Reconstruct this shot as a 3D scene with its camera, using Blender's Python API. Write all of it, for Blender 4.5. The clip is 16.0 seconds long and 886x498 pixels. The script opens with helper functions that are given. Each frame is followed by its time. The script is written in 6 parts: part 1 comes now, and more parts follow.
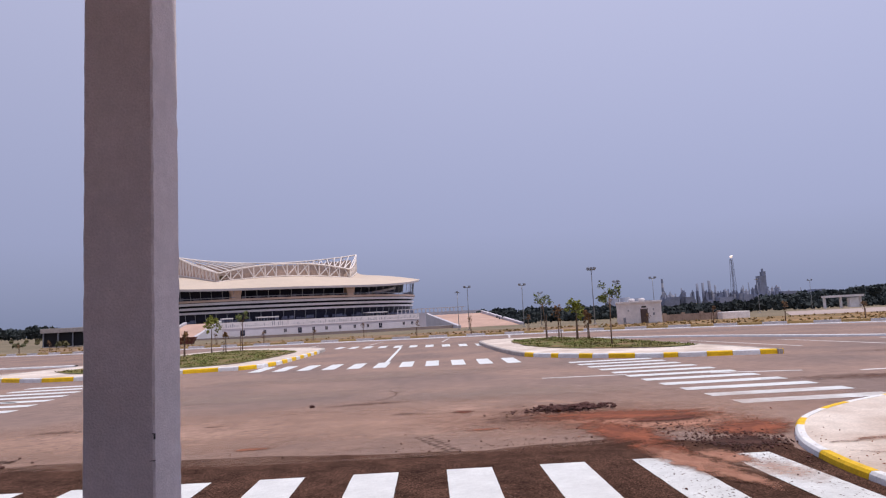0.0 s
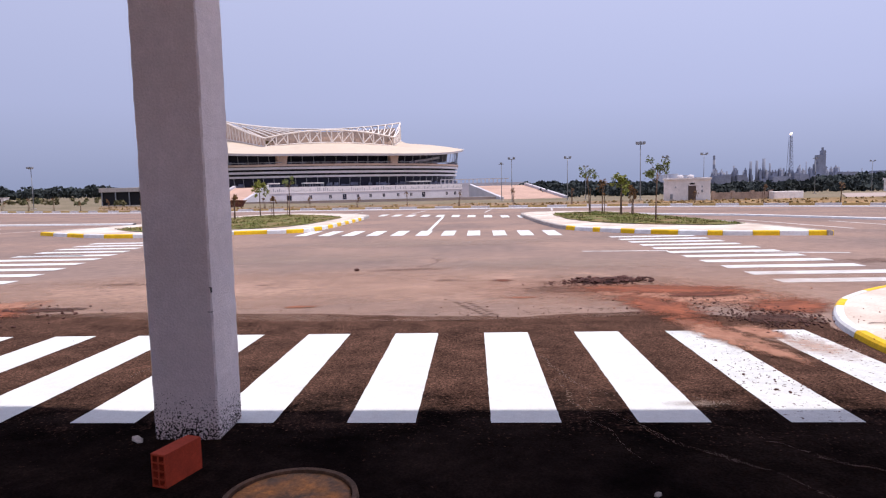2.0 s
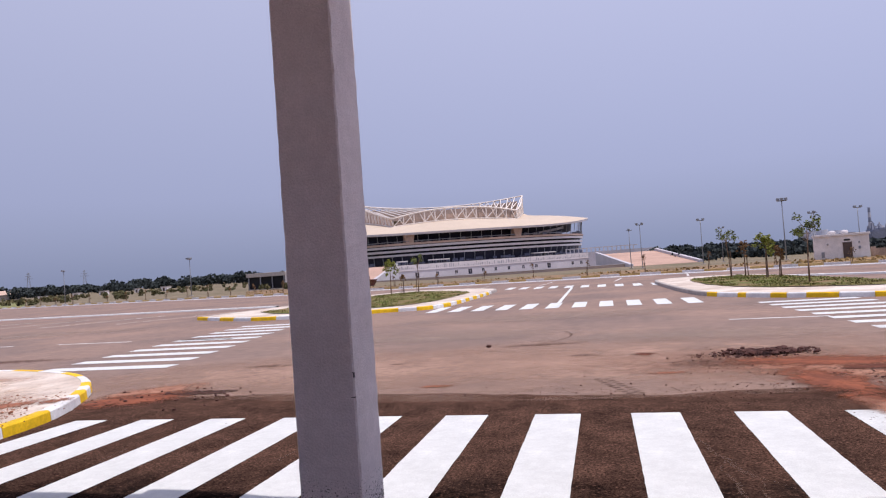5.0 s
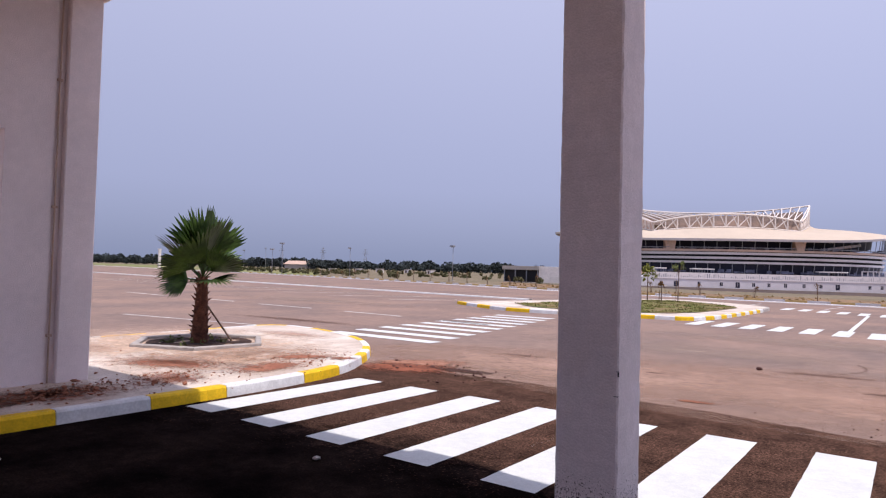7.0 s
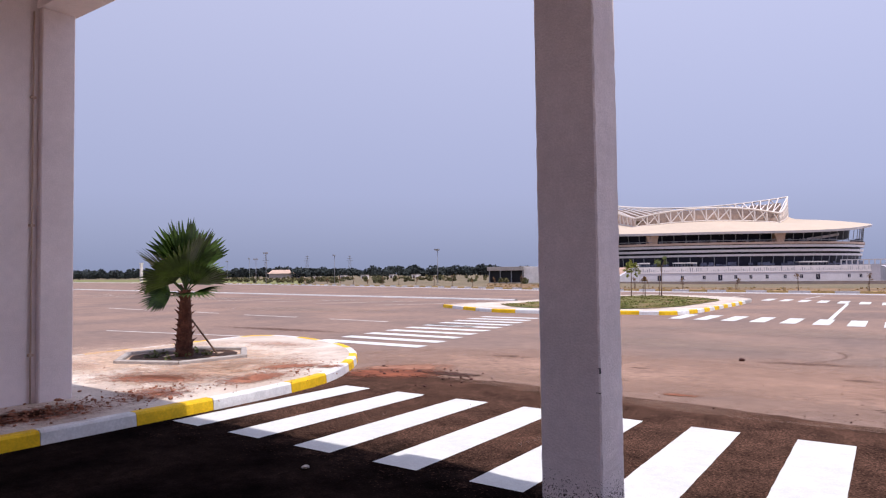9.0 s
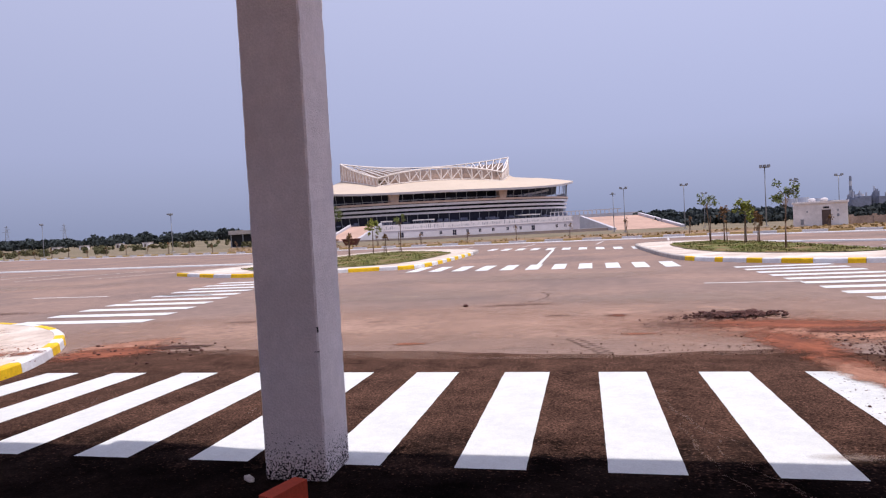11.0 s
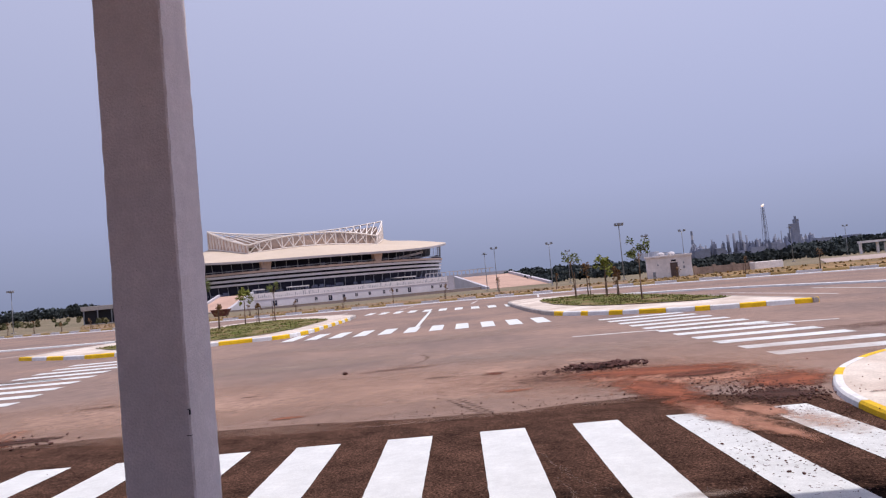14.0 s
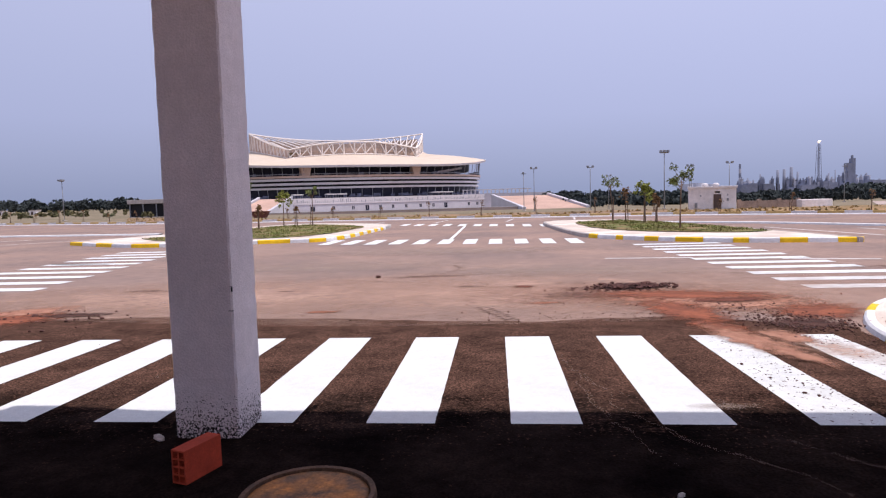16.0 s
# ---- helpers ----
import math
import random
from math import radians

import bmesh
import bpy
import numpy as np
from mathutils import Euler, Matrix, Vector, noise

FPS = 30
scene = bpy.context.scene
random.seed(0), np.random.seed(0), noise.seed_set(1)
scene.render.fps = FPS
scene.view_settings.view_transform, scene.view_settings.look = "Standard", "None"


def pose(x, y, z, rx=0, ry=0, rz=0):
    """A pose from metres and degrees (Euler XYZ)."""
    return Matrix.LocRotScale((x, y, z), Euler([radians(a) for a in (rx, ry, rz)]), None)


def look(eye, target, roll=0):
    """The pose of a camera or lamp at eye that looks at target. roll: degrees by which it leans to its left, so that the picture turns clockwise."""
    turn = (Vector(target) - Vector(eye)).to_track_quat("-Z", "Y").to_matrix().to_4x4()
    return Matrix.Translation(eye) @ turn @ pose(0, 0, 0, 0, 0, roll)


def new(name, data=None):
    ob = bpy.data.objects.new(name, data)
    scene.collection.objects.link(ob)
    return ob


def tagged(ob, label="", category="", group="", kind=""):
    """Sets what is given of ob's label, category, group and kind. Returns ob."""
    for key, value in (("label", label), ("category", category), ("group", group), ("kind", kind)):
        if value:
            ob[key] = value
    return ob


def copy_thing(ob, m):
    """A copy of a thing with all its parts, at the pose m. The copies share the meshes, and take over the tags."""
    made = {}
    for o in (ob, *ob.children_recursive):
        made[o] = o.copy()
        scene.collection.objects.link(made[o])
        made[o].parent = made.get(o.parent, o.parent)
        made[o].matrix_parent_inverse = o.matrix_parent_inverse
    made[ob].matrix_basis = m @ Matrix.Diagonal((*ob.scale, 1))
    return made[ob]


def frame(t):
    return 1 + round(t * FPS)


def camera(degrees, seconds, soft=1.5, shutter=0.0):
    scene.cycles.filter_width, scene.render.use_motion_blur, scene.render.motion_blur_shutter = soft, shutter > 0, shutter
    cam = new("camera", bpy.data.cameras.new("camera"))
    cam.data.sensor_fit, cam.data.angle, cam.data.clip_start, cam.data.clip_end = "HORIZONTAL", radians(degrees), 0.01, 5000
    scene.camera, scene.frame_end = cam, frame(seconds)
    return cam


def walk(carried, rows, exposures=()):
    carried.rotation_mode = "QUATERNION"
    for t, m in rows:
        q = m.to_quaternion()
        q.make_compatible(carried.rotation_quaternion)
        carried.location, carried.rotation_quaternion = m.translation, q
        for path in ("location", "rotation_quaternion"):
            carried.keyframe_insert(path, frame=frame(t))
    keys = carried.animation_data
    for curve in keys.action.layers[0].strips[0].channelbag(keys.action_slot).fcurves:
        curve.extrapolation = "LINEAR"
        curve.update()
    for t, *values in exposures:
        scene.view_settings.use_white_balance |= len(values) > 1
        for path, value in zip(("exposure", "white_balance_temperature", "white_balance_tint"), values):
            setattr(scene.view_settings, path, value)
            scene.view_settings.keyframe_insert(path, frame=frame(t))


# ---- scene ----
cam = camera(68.5, 16.0, soft=1.2)
PATH = [
    (0, (-0.013, 0.765, 1.663), (0.014, 2.755, 1.866), -3.0),
    (0.5, (-0.059, 0.721, 1.646), (-0.219, 2.713, 1.721), -1.1),
    (1, (-0.034, 0.731, 1.66), (-0.272, 2.717, 1.687), -2.0),
    (1.5, (-0.034, 0.739, 1.641), (-0.208, 2.721, 1.44), -1.3),
    (2, (-0.009, 0.74, 1.653), (-0.128, 2.728, 1.465), -1.3),
    (2.5, (0.047, 0.767, 1.671), (0.245, 2.754, 1.558), -1.3),
    (3, (0.03, 0.756, 1.678), (0.411, 2.719, 1.65), -2.8),
    (3.5, (-0.005, 0.775, 1.673), (0.206, 2.763, 1.644), -4.7),
    (4, (-0.048, 0.811, 1.708), (-0.07, 2.81, 1.754), -7.6),
    (4.5, (-0.049, 0.9, 1.697), (-0.275, 2.887, 1.712), -5.5),
    (5, (-0.112, 0.856, 1.69), (-0.6, 2.795, 1.743), -4.1),
    (5.2, (-0.131, 0.829, 1.681), (-0.715, 2.741, 1.742), -3.1),
    (7.3, (-0.217, 0.743, 1.663), (-1.452, 2.313, 1.748), 1.2),
    (7.5, (-0.225, 0.774, 1.655), (-1.492, 2.319, 1.757), 1.0),
    (8, (-0.2, 0.723, 1.665), (-1.546, 2.198, 1.768), 1.3),
    (8.5, (-0.205, 0.724, 1.664), (-1.546, 2.205, 1.766), 0.5),
    (9, (-0.152, 0.725, 1.675), (-1.295, 2.364, 1.751), -0.7),
    (9.5, (-0.132, 0.806, 1.658), (-1.123, 2.543, 1.684), -1.0),
    (10, (-0.106, 0.872, 1.658), (-0.845, 2.73, 1.646), -2.1),
    (10.2, (-0.074, 0.886, 1.657), (-0.753, 2.766, 1.614), -2.5),
    (12.3, (0.028, 0.96, 1.654), (0.024, 2.957, 1.553), -4.1),
    (12.5, (0.026, 1.009, 1.648), (0.07, 3.005, 1.526), -4.3),
    (13, (0.016, 1.005, 1.631), (0.005, 3.003, 1.539), -3.2),
    (13.5, (-0.025, 0.922, 1.678), (-0.111, 2.92, 1.714), -3.2),
    (14, (0.006, 0.828, 1.687), (-0.055, 2.825, 1.782), -5.4),
    (14.5, (0.004, 0.765, 1.676), (-0.039, 2.76, 1.797), -3.7),
    (15, (0.016, 0.716, 1.63), (-0.061, 2.714, 1.682), -1.5),
    (15.5, (0.02, 0.721, 1.598), (-0.125, 2.713, 1.51), -0.3),
    (16, (0.012, 0.749, 1.574), (-0.175, 2.735, 1.42), -1.6),
]
walk(cam, [(t, look(eye, target, roll)) for t, eye, target, roll in PATH],
     [(0, -0.3, 6500, 17), (0.5, -0.13, 6500, 17), (1, -0.2, 6500, 17), (1.5, 0.08, 6500, 17), (2, 0.08, 6500, 17), (2.5, -0.02, 6500, 17), (3, -0.16, 6500, 17), (3.5, -0.08, 6500, 17), (4, -0.16, 6500, 17), (5, -0.15, 6500, 17), (7.5, -0.01, 6500, 17), (8.5, -0.01, 6500, 17), (9, 0.03, 6500, 17), (10, 0, 6500, 17), (12.5, -0.02, 6500, 17), (13, 0.02, 6500, 17), (13.5, -0.10, 6500, 17), (14.5, -0.21, 6500, 17), (15.5, 0, 6500, 17), (16, 0.05, 6500, 17)])

# ---------------------------------------------------------------- light
SUN_K = Vector((-0.34, 0.05, -1.0))          # the way the sunlight goes
sun_dir = -SUN_K.normalized()
sun_el = math.asin(sun_dir.z)
sun_az = math.atan2(sun_dir.x, sun_dir.y)
world = bpy.data.worlds.new("hazy_sky")
world.use_nodes = True
scene.world = world
wn, wl = world.node_tree.nodes, world.node_tree.links
wn.clear()
sky = wn.new("ShaderNodeTexSky")
sky.sky_type, sky.sun_disc = "NISHITA", False
sky.sun_elevation, sky.sun_rotation = sun_el, sun_az
sky.air_density, sky.dust_density, sky.ozone_density = 1.0, 4.0, 2.0
tc = wn.new("ShaderNodeTexCoord")
sep = wn.new("ShaderNodeSeparateXYZ")
wl.new(tc.outputs["Generated"], sep.inputs[0])
veil = wn.new("ShaderNodeValToRGB")          # dusty summer haze, thicker and greyer towards the horizon
veil.color_ramp.elements[0].position, veil.color_ramp.elements[0].color = 0.0, (0.285, 0.345, 0.520, 1)
veil.color_ramp.elements[1].position, veil.color_ramp.elements[1].color = 0.45, (0.590, 0.640, 0.870, 1)
e = veil.color_ramp.elements.new(0.12)
e.color = (0.410, 0.465, 0.690, 1)
wl.new(sep.outputs["Z"], veil.inputs["Fac"])
gain = wn.new("ShaderNodeVectorMath")
gain.operation = "SCALE"
wl.new(veil.outputs["Color"], gain.inputs[0])
glow = wn.new("ShaderNodeMath")              # the haze is a little brighter on the sun's side
glow.operation = "MULTIPLY_ADD"
glow.inputs[1].default_value, glow.inputs[2].default_value = 1.2, 11.0
wl.new(sep.outputs["X"], glow.inputs[0])
wl.new(glow.outputs[0], gain.inputs["Scale"])
haze = wn.new("ShaderNodeMix")
haze.data_type, haze.blend_type = "RGBA", "MIX"
haze.inputs["Factor"].default_value = 0.85
wl.new(gain.outputs[0], haze.inputs["B"])
bg = wn.new("ShaderNodeBackground")
bg.inputs["Strength"].default_value = 0.1
wo = wn.new("ShaderNodeOutputWorld")
wl.new(sky.outputs[0], haze.inputs["A"])
wl.new(haze.outputs["Result"], bg.inputs["Color"])
wl.new(bg.outputs[0], wo.inputs[0])
sun = new("sun", bpy.data.lights.new("sun", "SUN"))
sun.data.energy, sun.data.angle, sun.data.color = 3.6, radians(0.53), (1.0, 0.95, 0.88)
sun.matrix_world = look((0, 0, 60), Vector((0, 0, 60)) + SUN_K)

# ---------------------------------------------------------------- materials


def mat(name, base, rough=0.8, var=0.25, scale=3.0, fine=60.0, bump=0.2, dist=0.004, metal=0.0, second=None, spread=(0.35, 0.65), spec=0.3, obj_random=0.0):
    """A surface with blotches at one scale, grain at a finer one, and relief."""
    m = bpy.data.materials.new(name)
    m.use_nodes = True
    n, l = m.node_tree.nodes, m.node_tree.links
    b = n["Principled BSDF"]
    tc = n.new("ShaderNodeTexCoord")
    big = n.new("ShaderNodeTexNoise")
    big.inputs["Scale"].default_value, big.inputs["Detail"].default_value = scale, 6.0
    small = n.new("ShaderNodeTexNoise")
    small.inputs["Scale"].default_value, small.inputs["Detail"].default_value = fine, 3.0
    for t in (big, small):
        l.new(tc.outputs["Object"], t.inputs["Vector"])
    ramp = n.new("ShaderNodeValToRGB")
    ramp.color_ramp.elements[0].position, ramp.color_ramp.elements[1].position = spread
    c2 = second if second else tuple(c * (1 - var) for c in base)
    ramp.color_ramp.elements[0].color, ramp.color_ramp.elements[1].color = (*c2, 1), (*base, 1)
    l.new(big.outputs["Fac"], ramp.inputs["Fac"])
    mul = n.new("ShaderNodeMix")
    mul.data_type, mul.blend_type = "RGBA", "MULTIPLY"
    mul.inputs["Factor"].default_value = min(1.0, var * 1.6)
    grey = n.new("ShaderNodeMapRange")
    grey.inputs["From Min"].default_value, grey.inputs["From Max"].default_value = 0.3, 0.7
    grey.inputs["To Min"].default_value, grey.inputs["To Max"].default_value = 0.55, 1.25
    l.new(small.outputs["Fac"], grey.inputs["Value"])
    mid = n.new("ShaderNodeTexNoise")
    mid.inputs["Scale"].default_value, mid.inputs["Detail"].default_value = math.sqrt(scale * fine), 5.0
    l.new(tc.outputs["Object"], mid.inputs["Vector"])
    tone = n.new("ShaderNodeMapRange")
    tone.inputs["From Min"].default_value, tone.inputs["From Max"].default_value = 0.3, 0.7
    tone.inputs["To Min"].default_value, tone.inputs["To Max"].default_value = 0.72, 1.2
    l.new(mid.outputs["Fac"], tone.inputs["Value"])
    both = n.new("ShaderNodeMath")
    both.operation = "MULTIPLY"
    l.new(tone.outputs["Result"], both.inputs[0])
    l.new(grey.outputs["Result"], both.inputs[1])
    l.new(ramp.outputs["Color"], mul.inputs["A"])
    l.new(both.outputs[0], mul.inputs["B"])
    col = mul.outputs["Result"]
    if obj_random:
        oi = n.new("ShaderNodeObjectInfo")
        hs = n.new("ShaderNodeHueSaturation")
        mr = n.new("ShaderNodeMapRange")
        mr.inputs["To Min"].default_value, mr.inputs["To Max"].default_value = 1 - obj_random, 1 + obj_random
        l.new(oi.outputs["Random"], mr.inputs["Value"])
        l.new(mr.outputs["Result"], hs.inputs["Value"])
        l.new(col, hs.inputs["Color"])
        col = hs.outputs["Color"]
    l.new(col, b.inputs["Base Color"])
    b.inputs["Roughness"].default_value, b.inputs["Metallic"].default_value = rough, metal
    b.inputs["Specular IOR Level"].default_value = spec
    if bump:
        bp = n.new("ShaderNodeBump")
        bp.inputs["Strength"].default_value, bp.inputs["Distance"].default_value = bump, dist
        l.new(small.outputs["Fac"], bp.inputs["Height"])
        l.new(bp.outputs["Normal"], b.inputs["Normal"])
    return m


M_ROAD = mat("dusty_asphalt", (0.325, 0.220, 0.177), 0.9, 0.36, 0.30, 42, 0.5, 0.006, second=(0.226, 0.164, 0.143), spec=0.12)
M_FRESH = mat("fresh_asphalt", (0.024, 0.016, 0.014), 0.9, 0.6, 1.5, 60, 0.9, 0.012, second=(0.007, 0.005, 0.005), spec=0.0)
# brown dust tracked in from the dirt road lies over the outer part of the fresh strip; its fade along y also paints the
# canopy's shade blacker
fn, fl_ = M_FRESH.node_tree.nodes, M_FRESH.node_tree.links
f_out = fn["Principled BSDF"]
f_tar = f_out.inputs["Base Color"].links[0].from_socket
f_geo = fn.new("ShaderNodeNewGeometry")
f_sep = fn.new("ShaderNodeSeparateXYZ")
fl_.new(f_geo.outputs["Position"], f_sep.inputs[0])
# Little dust below y 4.3, so the shaded tar is coloured darker.
f_dust_shade = fn.new("ShaderNodeMapRange")
f_dust_shade.inputs["From Min"].default_value, f_dust_shade.inputs["From Max"].default_value = 4.3, 6.2
f_dust_shade.inputs["To Min"].default_value, f_dust_shade.inputs["To Max"].default_value = 0.0, 0.47
fl_.new(f_sep.outputs["Y"], f_dust_shade.inputs["Value"])
f_noise = fn.new("ShaderNodeTexNoise")
f_noise.inputs["Scale"].default_value, f_noise.inputs["Detail"].default_value, f_noise.inputs["Roughness"].default_value = 2.2, 12.0, 0.78
fl_.new(f_geo.outputs["Position"], f_noise.inputs["Vector"])
f_sum = fn.new("ShaderNodeMath")
fl_.new(f_dust_shade.outputs["Result"], f_sum.inputs[0])
fl_.new(f_noise.outputs["Fac"], f_sum.inputs[1])
f_mask = fn.new("ShaderNodeMapRange")
f_mask.inputs["From Min"].default_value, f_mask.inputs["From Max"].default_value = 0.74, 1.10
f_speck = fn.new("ShaderNodeTexNoise")         # single grains of brown dust
f_speck.inputs["Scale"].default_value, f_speck.inputs["Detail"].default_value = 38.0, 5.0
fl_.new(f_geo.outputs["Position"], f_speck.inputs["Vector"])
f_grain = fn.new("ShaderNodeMapRange")
f_grain.inputs["From Min"].default_value, f_grain.inputs["From Max"].default_value = 0.56, 0.72
f_grain.inputs["To Max"].default_value = 0.27
fl_.new(f_speck.outputs["Fac"], f_grain.inputs["Value"])
f_all = fn.new("ShaderNodeMath")
fl_.new(f_sum.outputs[0], f_all.inputs[0])
fl_.new(f_grain.outputs["Result"], f_all.inputs[1])
fl_.new(f_all.outputs[0], f_mask.inputs["Value"])
f_grit = fn.new("ShaderNodeTexNoise")
f_grit.inputs["Scale"].default_value, f_grit.inputs["Detail"].default_value, f_grit.inputs["Roughness"].default_value = 48.0, 8.0, 0.8
fl_.new(f_geo.outputs["Position"], f_grit.inputs["Vector"])
f_dust = fn.new("ShaderNodeValToRGB")
f_dust.color_ramp.elements[0].position, f_dust.color_ramp.elements[0].color = 0.40, (0.020, 0.012, 0.010, 1)
f_dust.color_ramp.elements[1].position, f_dust.color_ramp.elements[1].color = 0.64, (0.24, 0.130, 0.094, 1)
fl_.new(f_grit.outputs["Fac"], f_dust.inputs["Fac"])
f_mix = fn.new("ShaderNodeMix")
f_mix.data_type = "RGBA"
fl_.new(f_mask.outputs["Result"], f_mix.inputs["Factor"])
fl_.new(f_tar, f_mix.inputs["A"])
fl_.new(f_dust.outputs["Color"], f_mix.inputs["B"])
fl_.new(f_mix.outputs["Result"], f_out.inputs["Base Color"])
M_PAINT = mat("white_road_paint", (0.72, 0.74, 0.735), 0.7, 0.14, 2.0, 90, 0.2, 0.003)
M_PAINT_SCUFFED = mat("scuffed_road_paint", (0.71, 0.73, 0.725), 0.7, 0.18, 2.0, 90, 0.2, 0.003)
sn, sl = M_PAINT_SCUFFED.node_tree.nodes, M_PAINT_SCUFFED.node_tree.links
s_out = sn["Principled BSDF"]
s_was = s_out.inputs["Base Color"].links[0].from_socket
s_tex = sn.new("ShaderNodeTexNoise")
s_tex.inputs["Scale"].default_value, s_tex.inputs["Detail"].default_value = 24.0, 6.0
s_geo = sn.new("ShaderNodeNewGeometry")
sl.new(s_geo.outputs["Position"], s_tex.inputs["Vector"])
s_cut = sn.new("ShaderNodeMapRange")
s_cut.inputs["From Min"].default_value, s_cut.inputs["From Max"].default_value = 0.63, 0.67
sl.new(s_tex.outputs["Fac"], s_cut.inputs["Value"])
s_mix = sn.new("ShaderNodeMix")
s_mix.data_type = "RGBA"
s_mix.inputs["B"].default_value = (0.10, 0.06, 0.05, 1)
sl.new(s_cut.outputs["Result"], s_mix.inputs["Factor"])
sl.new(s_was, s_mix.inputs["A"])
sl.new(s_mix.outputs["Result"], s_out.inputs["Base Color"])
M_PAINT_OLD = mat("worn_road_paint", (0.72, 0.68, 0.66), 0.8, 0.3, 1.5, 70, 0.2, 0.003)
M_KERB_W = mat("white_kerb_paint", (0.80, 0.80, 0.80), 0.7, 0.16, 4.0, 40, 0.3, 0.004, obj_random=0.06)
M_KERB_Y = mat("yellow_kerb_paint", (0.93, 0.58, 0.01), 0.65, 0.2, 4.0, 40, 0.3, 0.004, obj_random=0.06)
M_KERB_G = mat("bare_concrete_kerb", (0.48, 0.43, 0.40), 0.9, 0.25, 4.0, 40, 0.3, 0.004, obj_random=0.08)
M_SLAB = mat("pale_concrete_paving", (0.74, 0.66, 0.58), 0.9, 0.2, 0.8, 30, 0.3, 0.004, second=(0.52, 0.42, 0.35))
M_PLASTER = mat("off_white_plaster", (0.86, 0.76, 0.75), 0.9, 0.10, 1.2, 75, 0.5, 0.008)
M_DIRT = mat("red_brown_dirt", (0.30, 0.125, 0.075), 0.95, 0.4, 2.5, 40, 0.8, 0.02, second=(0.16, 0.075, 0.05))
M_GRASS = mat("watered_turf", (0.135, 0.155, 0.038), 0.95, 0.45, 0.9, 22, 0.9, 0.05, second=(0.26, 0.165, 0.08))
M_KERB_FADED = mat("faded_yellow_kerb_paint", (0.70, 0.50, 0.20), 0.75, 0.25, 4.0, 40, 0.3, 0.004, obj_random=0.1)
M_EARTH = mat("dry_earth", (0.25, 0.19, 0.125), 0.95, 0.35, 0.12, 3, 0.6, 0.05, second=(0.15, 0.13, 0.075))
M_BRICK = mat("red_hollow_brick", (0.52, 0.068, 0.030), 0.85, 0.2, 8, 90, 0.3, 0.003)
M_RUST = mat("rusty_iron", (0.58, 0.235, 0.06), 0.75, 0.45, 7, 60, 0.4, 0.004, second=(0.14, 0.09, 0.06))
M_TRUNK = mat("palm_bark", (0.16, 0.062, 0.038), 0.95, 0.5, 9, 60, 0.9, 0.02)
M_LEAF = mat("palm_leaf", (0.066, 0.122, 0.018), 0.45, 0.4, 3, 20, 0.2, 0.004, second=(0.014, 0.032, 0.007), obj_random=0.3)
M_SOIL = mat("dark_soil", (0.085, 0.045, 0.032), 0.95, 0.5, 6, 50, 0.9, 0.02, second=(0.03, 0.017, 0.013))
M_LEAF_DRY = mat("young_tree_leaf", (0.17, 0.20, 0.06), 0.7, 0.4, 5, 25, 0.2, 0.004)
M_WOOD = mat("thin_tree_bark", (0.20, 0.13, 0.09), 0.9, 0.3, 12, 60, 0.4, 0.004)
# Leaf colour turned blue-grey, with the distance haze put into it.
M_DARKTREE = mat("hazed_far_foliage", (0.052, 0.066, 0.066), 0.95, 0.5, 0.05, 0.6, 0.0)
M_ROOF = mat("cream_roof_membrane", (0.59, 0.485, 0.385), 0.7, 0.08, 0.03, 2, 0.05, 0.01)
M_TRUSS = mat("cream_painted_steel", (0.80, 0.72, 0.66), 0.6, 0.08, 0.2, 5, 0.0)
M_CLAD = mat("tan_perforated_cladding", (0.62, 0.45, 0.36), 0.8, 0.2, 0.05, 1.5, 0.1, 0.05)
M_BAND = mat("white_facade_band", (0.66, 0.62, 0.63), 0.6, 0.1, 0.05, 3, 0.0)
M_GLASS_D = mat("dark_facade_glazing", (0.022, 0.024, 0.045), 0.45, 0.3, 0.08, 1, 0.0, spec=0.2)
M_BASEWALL = mat("pale_concrete_wall", (0.57, 0.55, 0.59), 0.85, 0.15, 0.06, 2, 0.1, 0.02)
M_TERRA = mat("terracotta_paving", (0.55, 0.36, 0.28), 0.9, 0.2, 0.1, 3, 0.1, 0.02)
M_STEEL = mat("galvanised_steel", (0.30, 0.31, 0.34), 0.5, 0.15, 3, 30, 0.0, metal=0.3)
# Near-black that paints the shade inside openings; also cracks, vent and rail.
M_DARK = mat("near_black_fill", (0.02, 0.02, 0.024), 0.8, 0.2, 2, 20, 0.0)
M_BROWNDOOR = mat("brown_steel_door", (0.11, 0.075, 0.065), 0.6, 0.2, 3, 30, 0.0)

# ---------------------------------------------------------------- mesh helpers


def link(name, bm, material, parent=None, label="", smooth=False):
    me = bpy.data.meshes.new(name)
    bmesh.ops.recalc_face_normals(bm, faces=bm.faces[:])
    bm.to_mesh(me)
    bm.free()
    if smooth:
        for p in me.polygons:
            p.use_smooth = True
    me.materials.append(material)
    ob = new(name, me)
    if parent:
        ob.parent = parent
    return tagged(ob, label)


def part(name, bm, material, parent, label="", smooth=False):
    """One mesh under a thing or under a part of it, its points given in the thing's own axes."""
    return link(name, bm, material, parent, label, smooth)


def shared(name, me, parent=None, m=None):
    ob = new(name, me)
    if parent:
        ob.parent = parent
    if m is not None:
        ob.matrix_basis = m
    return ob


def empty(name, x=0, y=0, z=0, rz=0, label="", category="", group="", kind=""):
    e = new(name)
    e.matrix_basis = pose(x, y, z, 0, 0, rz)
    e.empty_display_size = 0.2
    return tagged(e, label, category, group, kind)


